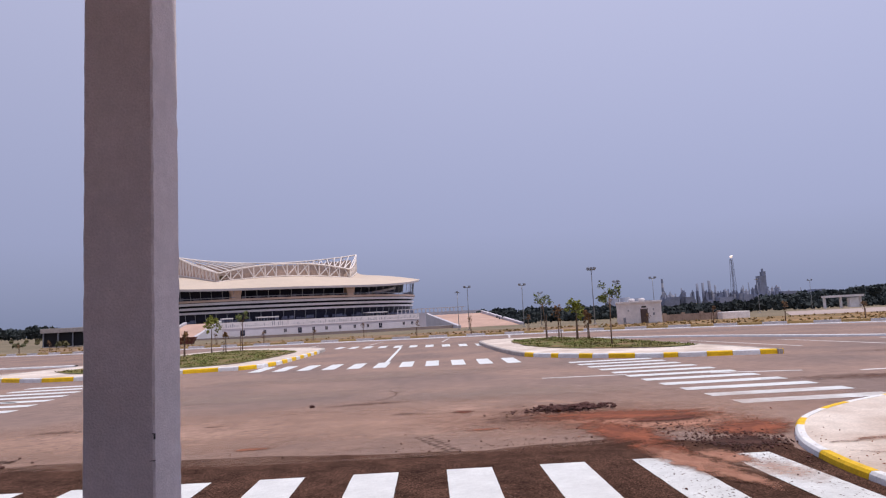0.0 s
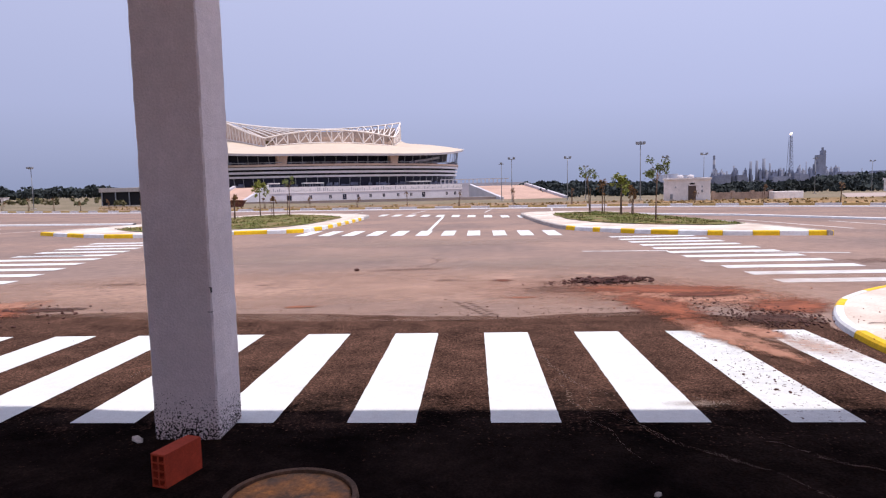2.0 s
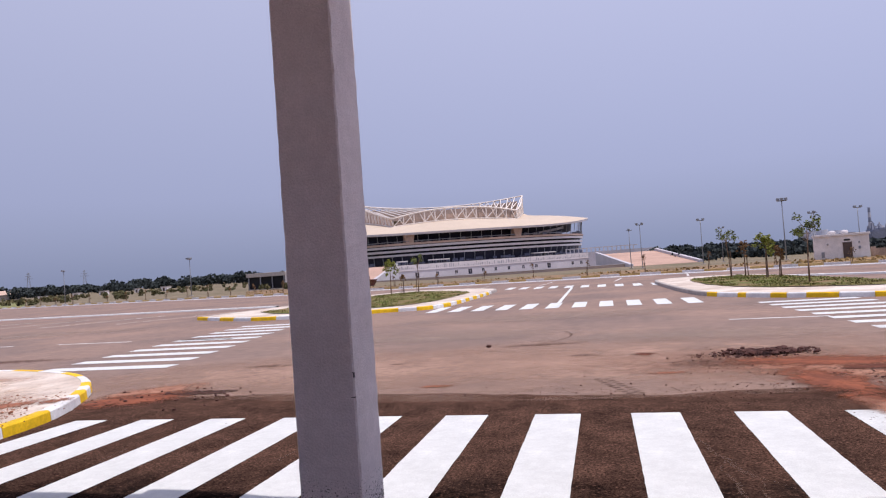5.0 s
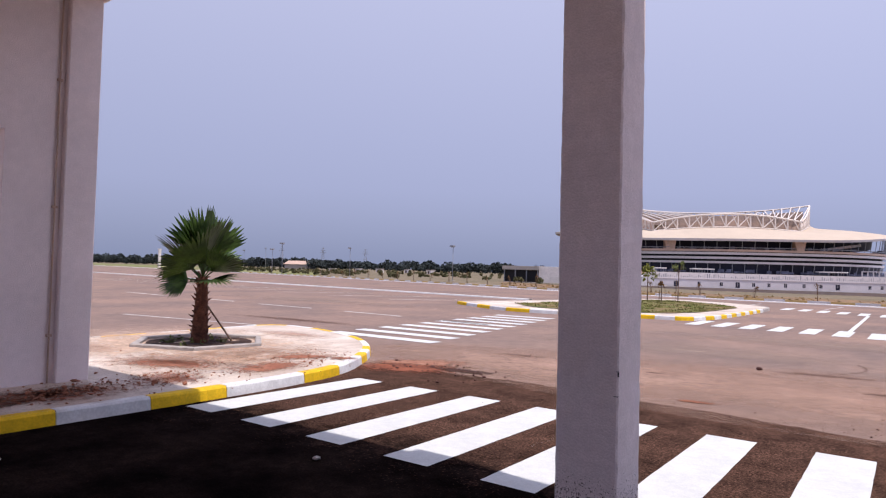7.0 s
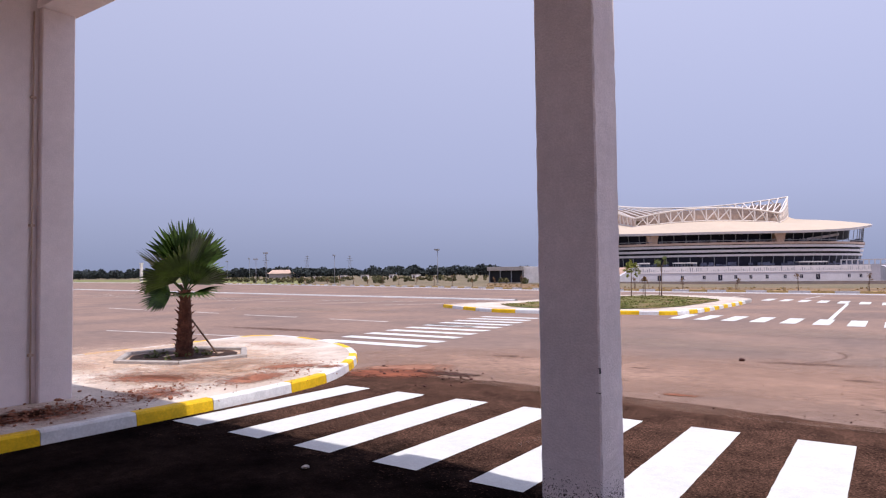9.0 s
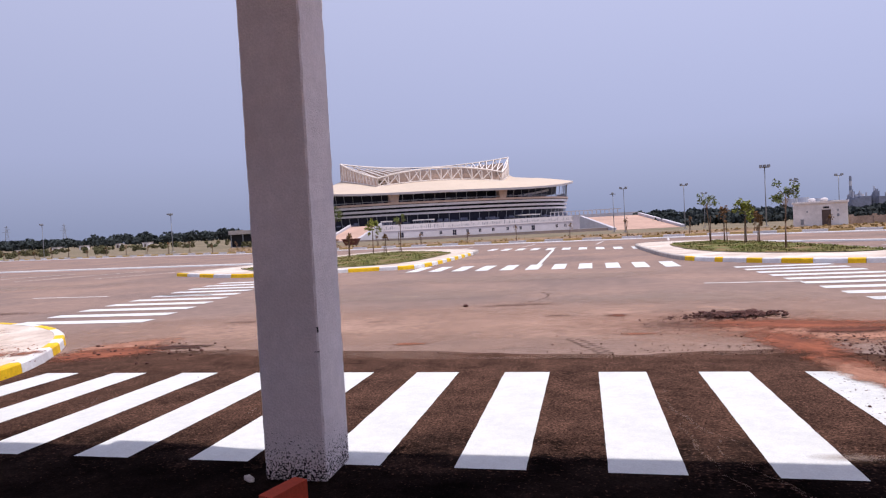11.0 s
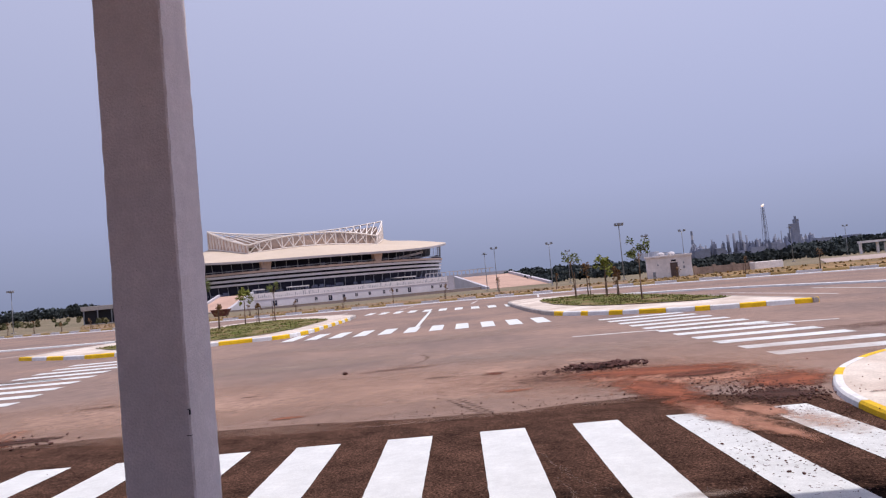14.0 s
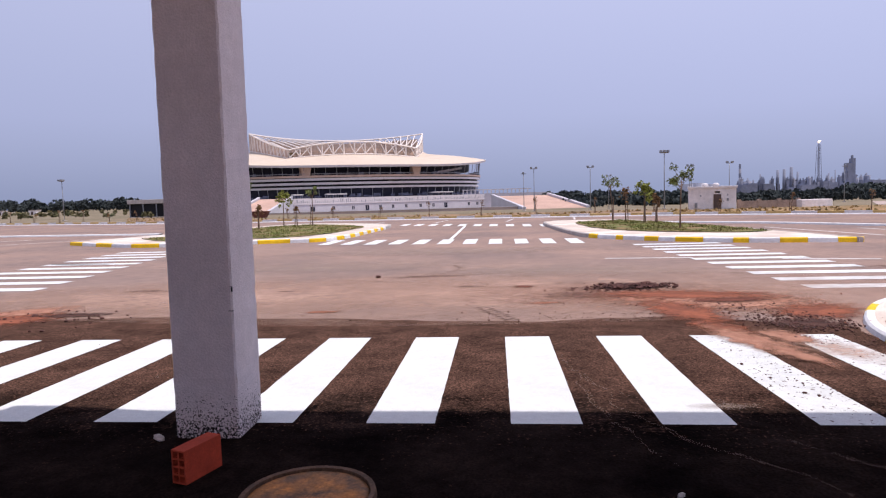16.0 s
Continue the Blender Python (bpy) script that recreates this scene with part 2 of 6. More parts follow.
def box(bm, x0, x1, y0, y1, z0, z1, bevel=0.0):
    r = bmesh.ops.create_cube(bm, size=1)
    bmesh.ops.transform(bm, verts=r["verts"], matrix=Matrix.Translation(((x0 + x1) / 2, (y0 + y1) / 2, (z0 + z1) / 2)) @ Matrix.Diagonal((x1 - x0, y1 - y0, z1 - z0, 1)))
    if bevel:
        ed = list({e for v in r["verts"] for e in v.link_edges})
        bmesh.ops.bevel(bm, geom=ed, offset=bevel, segments=2, affect="EDGES", profile=0.5)
    return bm


def boxes(*dims, bevel=0.0):
    bm = bmesh.new()
    for d in dims:
        box(bm, *d, bevel=bevel)
    return bm


def tube(bm, a, b, r0, r1=None, n=8):
    """A tapered rod from a to b."""
    a, b = Vector(a), Vector(b)
    r1 = r0 if r1 is None else r1
    d = (b - a)
    q = d.to_track_quat("Z", "Y").to_matrix()
    ring0, ring1 = [], []
    for i in range(n):
        w = 2 * math.pi * i / n
        u = q @ Vector((math.cos(w), math.sin(w), 0))
        ring0.append(bm.verts.new(a + u * r0))
        ring1.append(bm.verts.new(b + u * r1))
    for i in range(n):
        j = (i + 1) % n
        bm.faces.new((ring0[i], ring0[j], ring1[j], ring1[i]))
    bm.faces.new(ring0[::-1])
    bm.faces.new(ring1)
    return bm


def slab(pts, z0, z1):
    """A flat plate with the outline pts."""
    bm = bmesh.new()
    lo = [bm.verts.new((x, y, z0)) for x, y in pts]
    hi = [bm.verts.new((x, y, z1)) for x, y in pts]
    bm.faces.new(lo[::-1])
    bm.faces.new(hi)
    for i in range(len(pts)):
        j = (i + 1) % len(pts)
        bm.faces.new((lo[i], lo[j], hi[j], hi[i]))
    bmesh.ops.triangulate(bm, faces=[f for f in bm.faces if len(f.verts) > 4])
    return bm


def smooth_line(pts, step=0.25):
    """A Catmull-Rom line through pts, at even steps."""
    p = [Vector(q) for q in pts]
    p = [2 * p[0] - p[1]] + p + [2 * p[-1] - p[-2]]
    fine = []
    for i in range(1, len(p) - 2):
        for k in range(24):
            t = k / 24
            fine.append(0.5 * (2 * p[i] + (p[i + 1] - p[i - 1]) * t + (2 * p[i - 1] - 5 * p[i] + 4 * p[i + 1] - p[i + 2]) * t * t + (3 * p[i] - p[i - 1] - 3 * p[i + 1] + p[i + 2]) * t ** 3))
    fine.append(p[-2])
    out, gone = [fine[0]], 0.0
    for a, b in zip(fine, fine[1:]):
        gone += (b - a).length
        if gone >= step:
            out.append(b)
            gone = 0.0
    if (out[-1] - fine[-1]).length > step * 0.3:
        out.append(fine[-1])
    return out


def offset(line, d):
    """The line moved d to its left."""
    out = []
    for i, p in enumerate(line):
        t = (line[min(i + 1, len(line) - 1)] - line[max(i - 1, 0)]).normalized()
        out.append(p + Vector((-t.y, t.x)) * d)
    return out


def kerb_piece(line, width, h, bevel=0.025):
    """A length of kerb along line; its street side is the line, its body lies to the left."""
    bm = bmesh.new()
    prof = [(0, 0), (0.012, h - bevel), (0.012 + bevel, h), (width, h), (width, 0)]
    rings = []
    for d, z in prof:
        rings.append([bm.verts.new((p.x, p.y, z)) for p in offset(line, d)])
    for a, b in zip(rings, rings[1:]):
        for i in range(len(line) - 1):
            bm.faces.new((a[i], a[i + 1], b[i + 1], b[i]))
    bm.faces.new([r[0] for r in rings])
    bm.faces.new([r[-1] for r in rings][::-1])
    return bm


# ---------------------------------------------------------------- ground and road
FAR_KERB = [(-420, 165), (-270, 131), (-123, 93), (-57, 70.5), (-32, 60), (-14, 55.5), (6, 51), (14, 48), (21, 44), (27, 39.5), (40, 32), (60, 22), (90, 8), (140, -20)]


def ease(t):
    t = max(0.0, min(1.0, t))
    return t * t * (3 - 2 * t)


def ground_z(x, y):
    """The land beyond the car park falls gently away on the stadium's side."""
    w = ease((x / max(y, 1.0) + 0.62) / 0.32)
    return -0.03 - 0.0135 * max(0.0, min(y, 330) - 54) * w


g = bmesh.new()
gs = sorted({-4000, -2500, -1500, -1000, -800, 800, 1000, 1500, 2500, 4000, *range(-600, 601, 20)})
gv = {(i, j): g.verts.new((x, y, ground_z(x, y))) for i, x in enumerate(gs) for j, y in enumerate(gs)}
for i in range(len(gs) - 1):
    for j in range(len(gs) - 1):
        g.faces.new((gv[i, j], gv[i + 1, j], gv[i + 1, j + 1], gv[i, j + 1]))
tagged(link("ground", g, M_EARTH, smooth=True), "dry straw-coloured earth reaching out to the horizon", "ground", kind="structure")
fk = smooth_line(FAR_KERB, 4)
road = slab([(p.x, p.y) for p in fk] + [(140, -60), (-420, -60)], -0.028, 0.0)
tagged(link("road", road, M_ROAD), "dusty pale brown asphalt of a wide junction and car park", "road", kind="structure")


def wavy_patch(pts, z, amp, step, seed):
    """Outline pts roughened by noise."""
    out = []
    for i, p in enumerate(pts):
        q = pts[(i + 1) % len(pts)]
        a, b = Vector(p), Vector(q)
        n = max(1, int((b - a).length / step))
        t = (b - a).normalized()
        for k in range(n):
            s = a.lerp(b, k / n)
            o = amp * (noise.noise((s.x * 1.3, s.y * 1.3, seed)) + 0.6 * noise.noise((s.x * 5, s.y * 5, seed)))
            s = s + Vector((-t.y, t.x)) * o
            out.append((s.x, s.y))
    return slab(out, z - 0.002, z)


fresh = [(-7.2, -5), (3.92, -5), (3.88, 7.4), (3.98, 8.4), (2.2, 9.2), (0.5, 8.9), (-1.4, 9.1), (-2.2, 9.25), (-4.7, 9.5), (-7.0, 9.4), (-7.9, 9.0), (-7.45, 8.0)]
tagged(link("fresh_asphalt", wavy_patch(fresh, 0.004, 0.10, 0.12, 3.1), M_FRESH), "freshly laid near-black asphalt strip with an uneven edge", "asphalt", kind="structure")


def stripe(w, d, z, seed, ragged=0.008, lean=0.0):
    bm = bmesh.new()
    n = 30
    left, right = [], []
    for i in range(n + 1):
        y = d * i / n
        left.append(bm.verts.new((lean * (1 - i / n) + ragged * noise.noise((seed, y * 7, 0)), y, z)))
        right.append(bm.verts.new((w + lean * (1 - i / n) + ragged * noise.noise((seed, y * 7, 9)), y, z)))
    for i in range(n):
        bm.faces.new((left[i], right[i], right[i + 1], left[i + 1]))
    return bm


zebra = empty("zebra_crossing", -1.75, 6.6, 0.004, label="wide zebra crossing of fresh white bars on dark asphalt", category="zebra crossing", kind="structure")
for k in range(-7, 4):
    s = stripe(0.49, 2.83, 0.004, k * 3.7, 0.005, 0.035 + 0.014 * k)
    part("stripe", s, M_PAINT_SCUFFED if k > 1 else M_PAINT, zebra).location = (1.007 * k + 1.75, 5.17 - 6.6 + 0.01 * noise.noise((k, 0, 0)), 0)

zebra_b = empty("zebra_crossing", -2, 24, 0.0, label="white zebra bars across the road between the two islands", category="zebra crossing", kind="structure")
for k in range(11):
    x = -6.85 + 0.905 * k
    part("stripe", stripe(0.46, 2.5, 0.006, k), M_PAINT, zebra_b).location = (x + 2, 22.75 - 0.2 * x - 24, 0)
zebra_c = empty("zebra_crossing", -2, 37, 0.0, label="distant white zebra bars across the approach road", category="zebra crossing", kind="structure")
for k in range(10):
    x = -6.3 + 0.92 * k
    part("stripe", stripe(0.45, 2.6, 0.006, k), M_PAINT, zebra_c).location = (x + 2, 36.0 - 0.6 * x - 37, 0)
zebra_r = empty("zebra_crossing", 6, 16, 0.0, label="zebra crossing of long white bars over the side road", category="zebra crossing", kind="structure")
for k in range(11):
    y = 11.43 + 0.957 * k
    x0 = 4.84 - 0.085 * k
    part("stripe", stripe(0.43, 2.55, 0.006, k), M_PAINT, zebra_r).matrix_basis = pose(x0 - 6 + 2.55, y - 16, 0, 0, 0, 90)
zebra_l = empty("zebra_crossing", -11, 17, 0.0, label="zebra crossing of long white bars over the side road", category="zebra crossing", kind="structure")
for k in range(10):
    y = 12.55 + 1.05 * k
    x1 = -9.15 - 0.2 * k
    part("stripe", stripe(0.45, 3.3 - 0.1 * k, 0.006, k), M_PAINT, zebra_l).matrix_basis = pose(x1 + 11, y - 17, 0, 0, 0, 90)


def painted_line(name, a, b, w, material, label, z=0.006):
    a, b = Vector(a), Vector(b)
    d = b - a
    bm = bmesh.new()
    n = max(2, int(d.length / 3))
    side = Vector((-d.y, d.x)).normalized() * w / 2
    prev = None
    for i in range(n + 1):
        p = a + d * i / n
        cur = (bm.verts.new((*(p - side), z)), bm.verts.new((*(p + side), z)))
        if prev:
            bm.faces.new((prev[0], cur[0], cur[1], prev[1]))
        prev = cur
    return tagged(link(name, bm, material), label, "road marking", kind="structure")


painted_line("centre_line", (-2.0, 23.9), (-2.15, 37.5), 0.14, M_PAINT, "white centre line of the approach road", 0.011)
for a, b in (((-36, 19.7), (-31.5, 19.4)), ((-29, 19.4), (-25.5, 19.2)), ((-23.4, 18.95), (-20, 18.85)), ((-18, 18.7), (-15, 18.5)), ((-13.0, 18.2), (-11, 18.0)), ((2.47, 16.95), (4.5, 16.75)), ((6.3, 16.15), (8.2, 15.68)), ((9.2, 15.15), (11.6, 15.1)), ((14, 15), (17, 14.9))):
    painted_line("lane_dash", a, b, 0.17, M_PAINT_OLD, "worn white lane dash on the side road")

# ---------------------------------------------------------------- kerbed corner islands by the canopy
RK = [(3.79, -8), (3.79, 0), (3.79, 3.0), (3.77, 5.0), (3.76, 6.3), (3.79, 7.3), (4.00, 8.28), (4.49, 9.25), (5.0, 9.88), (5.9, 10.6), (7.4, 11.35), (8.6, 11.62), (9.4, 11.6), (9.85, 11.2), (9.95, 10.2), (10.0, 7.0), (10.0, -8)]
LK = [(-7.27, -8), (-7.27, 0), (-7.25, 3.0), (-7.22, 5.8), (-7.30, 7.2), (-7.50, 8.1), (-7.95, 9.0), (-8.6, 9.95), (-9.4, 10.75), (-10.4, 11.4), (-11.9, 11.95), (-13.2, 12.1), (-13.85, 11.7), (-13.9, 10.5), (-13.7, 7.0), (-13.7, -8)]
H = 0.15
HR = 0.08                                    # the lower corner kerb


def length_of(line):
    return sum((b - a).length for a, b in zip(line, line[1:]))


def cut(line, s0, s1):
    """The stretch of line between two lengths along it."""
    out, at = [], 0.0
    for a, b in zip(line, line[1:]):
        d = (b - a).length
        if d > 0 and at + d >= s0 and at <= s1:
            for s in ((s0,) if not out else ()):
                out.append(a.lerp(b, max(0.0, min(1.0, (s - at) / d))))
            out.append(a.lerp(b, max(0.0, min(1.0, (s1 - at) / d))))
        at += d
    return out


def corner_island(name, pts, flip, first, label, h, wide=0.16):
    line = smooth_line(pts, 0.125)
    e = empty(name, 0, 0, 0, label=label, category="traffic island", kind="structure")
    inner = offset(line, 0.01 - wide if not flip else wide - 0.01)
    bm = slab([(p.x, p.y) for p in inner], 0.0, h - 0.006)
    part("paving", bm, M_SLAB, e, "pale concrete paving strewn with red dirt")
    k, done = 0, 0.0
    total = length_of(line)
    while done < total - 0.1:
        step = first[k] if k < len(first) else 1.0
        seg = cut(line, done, min(total, done + step) - 0.008)
        bm = kerb_piece(seg if flip else seg[::-1], wide, h)
        part("kerb_block", bm, (M_KERB_W, M_KERB_Y)[k % 2], e)
        done += step
        k += 1
    return e


isl_r = corner_island("corner_island", RK, False, [1.35] + [1.0] * 11 + [1.06, 0.40, 0.93, 0.90, 1.55, 0.55, 0.9, 0.8], "raised pale concrete corner with a white and yellow kerb", HR, 0.115)
isl_l = corner_island("corner_island", LK, True, [0.81] + [1.0] * 13 + [1.35, 0.9, 1.2, 0.5, 0.45, 0.5], "raised pale concrete corner with a white and yellow kerb", H)

# ---------------------------------------------------------------- canopy: columns, beams, roof and slotted walls
CX0, CX1, CY0, CY1 = -2.23, -1.787, 4.87, 5.29
col = empty("column", -2.02, 5.08, 0, label="square off-white rendered canopy column splashed with tar at its foot", category="column", kind="structure")


def rough_box(x0, x1, y0, y1, z0, z1, n, amp, seed, round_by=0.012):
    """A plastered post with a slightly uneven arris."""
    bm = bmesh.new()
    r = round_by
    prof = [(x0 + r, y0), (x1 - r, y0), (x1, y0 + r), (x1, y1 - r), (x1 - r, y1), (x0 + r, y1), (x0, y1 - r), (x0, y0 + r)]
    prev = None
    for i in range(n + 1):
        z = z0 + (z1 - z0) * i / n
        ring = [bm.verts.new((x + amp * noise.noise((k * 7 + seed, z * 9, 0)), y + amp * noise.noise((k * 7 + seed, z * 9, 5)), z)) for k, (x, y) in enumerate(prof)]
        if prev:
            for k in range(8):
                bm.faces.new((prev[k], prev[(k + 1) % 8], ring[(k + 1) % 8], ring[k]))
        prev = ring
    return bm


M_SPLASHED = mat("tar_splashed_plaster", (0.84, 0.755, 0.77), 0.9, 0.12, 1.2, 75, 0.6, 0.010)
pn, pl = M_SPLASHED.node_tree.nodes, M_SPLASHED.node_tree.links
p_out = pn["Principled BSDF"]
p_was = p_out.inputs["Base Color"].links[0].from_socket
p_tc = pn.new("ShaderNodeTexCoord")
p_sep = pn.new("ShaderNodeSeparateXYZ")
pl.new(p_tc.outputs["Object"], p_sep.inputs[0])
p_tex = pn.new("ShaderNodeTexNoise")
p_tex.inputs["Scale"].default_value, p_tex.inputs["Detail"].default_value = 92.0, 5.0
pl.new(p_tc.outputs["Object"], p_tex.inputs["Vector"])
p_lim = pn.new("ShaderNodeMapRange")          # fewer splashes higher up
p_lim.inputs["From Min"].default_value, p_lim.inputs["From Max"].default_value = 0.03, 0.46
p_lim.inputs["To Min"].default_value, p_lim.inputs["To Max"].default_value = 0.47, 0.76
pl.new(p_sep.outputs["Z"], p_lim.inputs["Value"])
p_sub = pn.new("ShaderNodeMath")
p_sub.operation = "SUBTRACT"
pl.new(p_tex.outputs["Fac"], p_sub.inputs[0])
pl.new(p_lim.outputs["Result"], p_sub.inputs[1])
p_cut = pn.new("ShaderNodeMapRange")
p_cut.inputs["From Min"].default_value, p_cut.inputs["From Max"].default_value = 0.0, 0.03
pl.new(p_sub.outputs[0], p_cut.inputs["Value"])
p_mix = pn.new("ShaderNodeMix")
p_mix.data_type = "RGBA"
p_mix.inputs["B"].default_value = (0.022, 0.016, 0.015, 1)
pl.new(p_cut.outputs["Result"], p_mix.inputs["Factor"])
pl.new(p_was, p_mix.inputs["A"])
pl.new(p_mix.outputs["Result"], p_out.inputs["Base Color"])
part("shaft", rough_box(CX0 + 2.02, CX1 + 2.02, CY0 - 5.08, CY1 - 5.08, 0.0, 5.08, 90, 0.006, 1), M_SPLASHED, col)

for x0, x1, z0, z1 in ((-0.030, 0.001, 0.870, 0.874), (-0.004, 0.001, 1.00, 1.03), (-0.012, 0.001, 1.032, 1.036)):
    part("crack", boxes((CX1 + 2.02 + x0, CX1 + 2.02 + x1, CY0 - 5.08 - 0.002, CY0 - 5.08 + 0.014, z0, z1)), M_DARK, col, "dark crack at the chipped arris")

WX = -8.94                                   # inner face of the slotted wall


def slotted_wall(name, x_in, side, y0, y1, slots):
    """A wall along y with tall narrow slots right through it."""
    e = empty(name, x_in, 0, 0, label="off-white rendered side wall with tall narrow slots", category="wall", kind="structure")
    th = 0.2
    xs = (-th, 0) if side < 0 else (0, th)
    z0, z1 = 1.46, 3.22
    dims = [(xs[0], xs[1], y0, y1, 0.10, z0), (xs[0], xs[1], y0, y1, z1, 5.6)]
    ys = [y0]
    for a, b in slots:
        ys += [a, b]
    ys.append(y1)
    for a, b in zip(ys[::2], ys[1::2]):
        dims.append((xs[0], xs[1], a, b, z0, z1))
    part("wall_panel", boxes(*dims), M_PLASTER, e)
    bm = rough_box(min(xs) - (0 if side < 0 else 0.09), max(xs) + (0.09 if side < 0 else 0), y1, y1 + 0.40, 0.10, 5.08, 60, 0.003, 4)
    part("pilaster", bm, M_PLASTER, e)
    return e


slots = [(0.02 + 0.52 * k, 0.19 + 0.52 * k) for k in range(8)]
slotted_wall("wall_west", WX, -1, -4.2, 4.475, slots)
# Unseen east wall, mirrored from the west and set back for more side light.
slotted_wall("unseen_wall_east", 7.40, 1, -4.2, 4.43, slots)
pipe = empty("conduit", WX + 0.025, 4.405, 0.12, label="thin brown conduit in the corner of the slotted wall", category="conduit")
bm = bmesh.new()
tube(bm, (0, 0, 0), (0, 0, 4.9), 0.011, 0.011, 8)
part("tube", bm, M_CLAD, pipe, smooth=True)
for z in (0.6, 2.2, 3.8):
    part("clip", boxes((-0.03, 0.012, -0.03, 0.03, z, z + 0.03)), M_CLAD, pipe)
canopy = empty("canopy", -1.77, 0, 5.08, label="flat rendered concrete canopy over the gate lanes", category="canopy", kind="structure")
# Unseen rear and east reach, sized to shade the column and right paving.
part("front_beam", boxes((-9.14 + 1.77, 7.6 + 1.77, 4.45, 4.90, 0.0, 0.50)), M_PLASTER, canopy)
part("cross_beam", boxes((-0.25, 0.25, -4.2, 4.45, 0.1, 0.50)), M_PLASTER, canopy)
part("unseen_back_beam", boxes((-9.14 + 1.77, 7.6 + 1.77, -4.65, -4.2, 0.0, 0.50)), M_PLASTER, canopy)
roof = boxes((-9.14 + 1.77, 7.6 + 1.77, -4.65, 5.14, 0.50, 0.75))
part("roof_slab", roof, M_PLASTER, canopy)
# added rear column, out of view
bcol = copy_thing(col, pose(-2.02, -4.42, 0))

# ---------------------------------------------------------------- road islands ahead
I1 = [(-18.8, 27.4), (-16.5, 25.9), (-14.2, 24.8), (-11.5, 24.9), (-8.8, 25.6), (-7.3, 25.9), (-6.7, 27.4), (-6.5, 30.5), (-6.4, 37.0), (-6.9, 39.5), (-8.5, 41.5), (-12.5, 44.0), (-15.0, 42.0), (-16.6, 36.0), (-17.8, 31.0), (-18.8, 27.4)]
I2 = [(10.3, 20.4), (8.8, 20.72), (7.3, 21.1), (6.1, 21.75), (4.7, 22.85), (3.2, 24.8), (2.65, 27.6), (2.35, 31.5), (2.15, 36.5), (2.6, 38.2), (3.8, 38.8), (6.7, 38.0), (8.2, 33.0), (9.1, 27.4), (9.8, 23.8), (10.3, 20.4)]
G1 = [(-16.0, 28.2), (-13.2, 26.0), (-9.2, 26.9), (-7.9, 29.0), (-7.6, 33.0), (-7.7, 36.2), (-9.5, 39.0), (-12.6, 41.6), (-14.4, 38.5)]
G2 = [(9.3, 24.2), (8.0, 23.9), (5.6, 25.4), (4.2, 27.9), (3.7, 31.5), (3.9, 35.4), (6.3, 36.8), (7.7, 33.0), (8.6, 29.0)]


STEPS = (0.66, 0.78, 0.74, 0.84, 0.44, 0.88, 0.87, 0.57, 0.52, 0.85, 0.32, 0.9, 0.6)    # painted lengths of the second island
M_BLADE = mat("grass_blade", (0.13, 0.17, 0.035), 0.8, 0.35, 0.8, 6, 0.0, second=(0.21, 0.17, 0.06))


def road_island(pts, turf, mats, left, label):
    line = smooth_line(pts, 0.25)
    e = empty("road_island", 0, 0, 0, label=label, category="traffic island", kind="structure")
    body = offset(line, 0.15 if left else -0.15)
    part("paving", slab([(p.x, p.y) for p in body], 0.0, 0.142), M_SLAB, e)
    done, k, total = 0.0, 0, length_of(line)
    while done < total - 0.1:
        step = (0.75 if 9 <= k < 24 else 1.25) if left else (STEPS[k] if k < len(STEPS) else 1.0)
        seg = cut(line, done, min(total, done + step) - 0.01)
        part("kerb_block", kerb_piece(seg if left else seg[::-1], 0.16, 0.15), mats(k), e)
        done += step
        k += 1
    bm = wavy_patch([tuple(p) for p in smooth_line(turf + [turf[0]], 0.5)[:-1]], 0.17, 0.12, 0.25, 8.0)
    part("turf", bm, M_GRASS, e, "patchy green turf going dry at its edge")
    rng = random.Random(len(turf))
    x0, x1 = min(p[0] for p in turf), max(p[0] for p in turf)
    y0, y1 = min(p[1] for p in turf), max(p[1] for p in turf)
    verts, faces = [], []
    for _ in range(9000):
        x, y = rng.uniform(x0, x1), rng.uniform(y0, y1)
        inside = False
        for (ax, ay), (bx, by) in zip(turf, turf[1:] + turf[:1]):
            if (ay > y) != (by > y) and x < (bx - ax) * (y - ay) / (by - ay) + ax:
                inside = not inside
        if not inside or noise.noise((x * 0.9, y * 0.9, 3)) < -0.15:
            continue
        a, hh = rng.uniform(0, 6.28), rng.uniform(0.02, 0.07)
        dx, dy = 0.035 * math.cos(a), 0.035 * math.sin(a)
        i = len(verts)
        verts += [(x - dx, y - dy, 0.168), (x + dx, y + dy, 0.168), (x + dy * 1.2, y - dx, 0.168 + hh)]
        faces.append((i, i + 1, i + 2))
    me = bpy.data.meshes.new("grass_blades")
    me.from_pydata(verts, [], faces)
    me.materials.append(M_BLADE)
    gb = new("grass_blades", me)
    gb.parent = e
    tagged(gb, "short green grass blades", kind="stuff")
    return e


road_island(I1, G1, lambda k: (M_KERB_Y, M_KERB_W)[k % 2] if k < 24 else M_KERB_G, True, "low island with patchy turf and a white and yellow kerb")
road_island(I2, G2, lambda k: (M_KERB_Y, M_KERB_W)[k % 2] if k < 13 else M_KERB_G, False, "low island with patchy turf and a white and yellow kerb")


# ---------------------------------------------------------------- far road edge and markings


def strip(a, b, lift):
    """A band between two lines of equal count, laid on the land."""
    bm = bmesh.new()
    va = [bm.verts.new((x, y, max(ground_z(x, y), -0.03) + lift if y < 54 else ground_z(x, y) + lift)) for x, y in a]
    vb = [bm.verts.new((x, y, ground_z(x, y) + lift)) for x, y in b]
    for i in range(len(a) - 1):
        bm.faces.new((va[i], va[i + 1], vb[i + 1], vb[i]))
    return bm


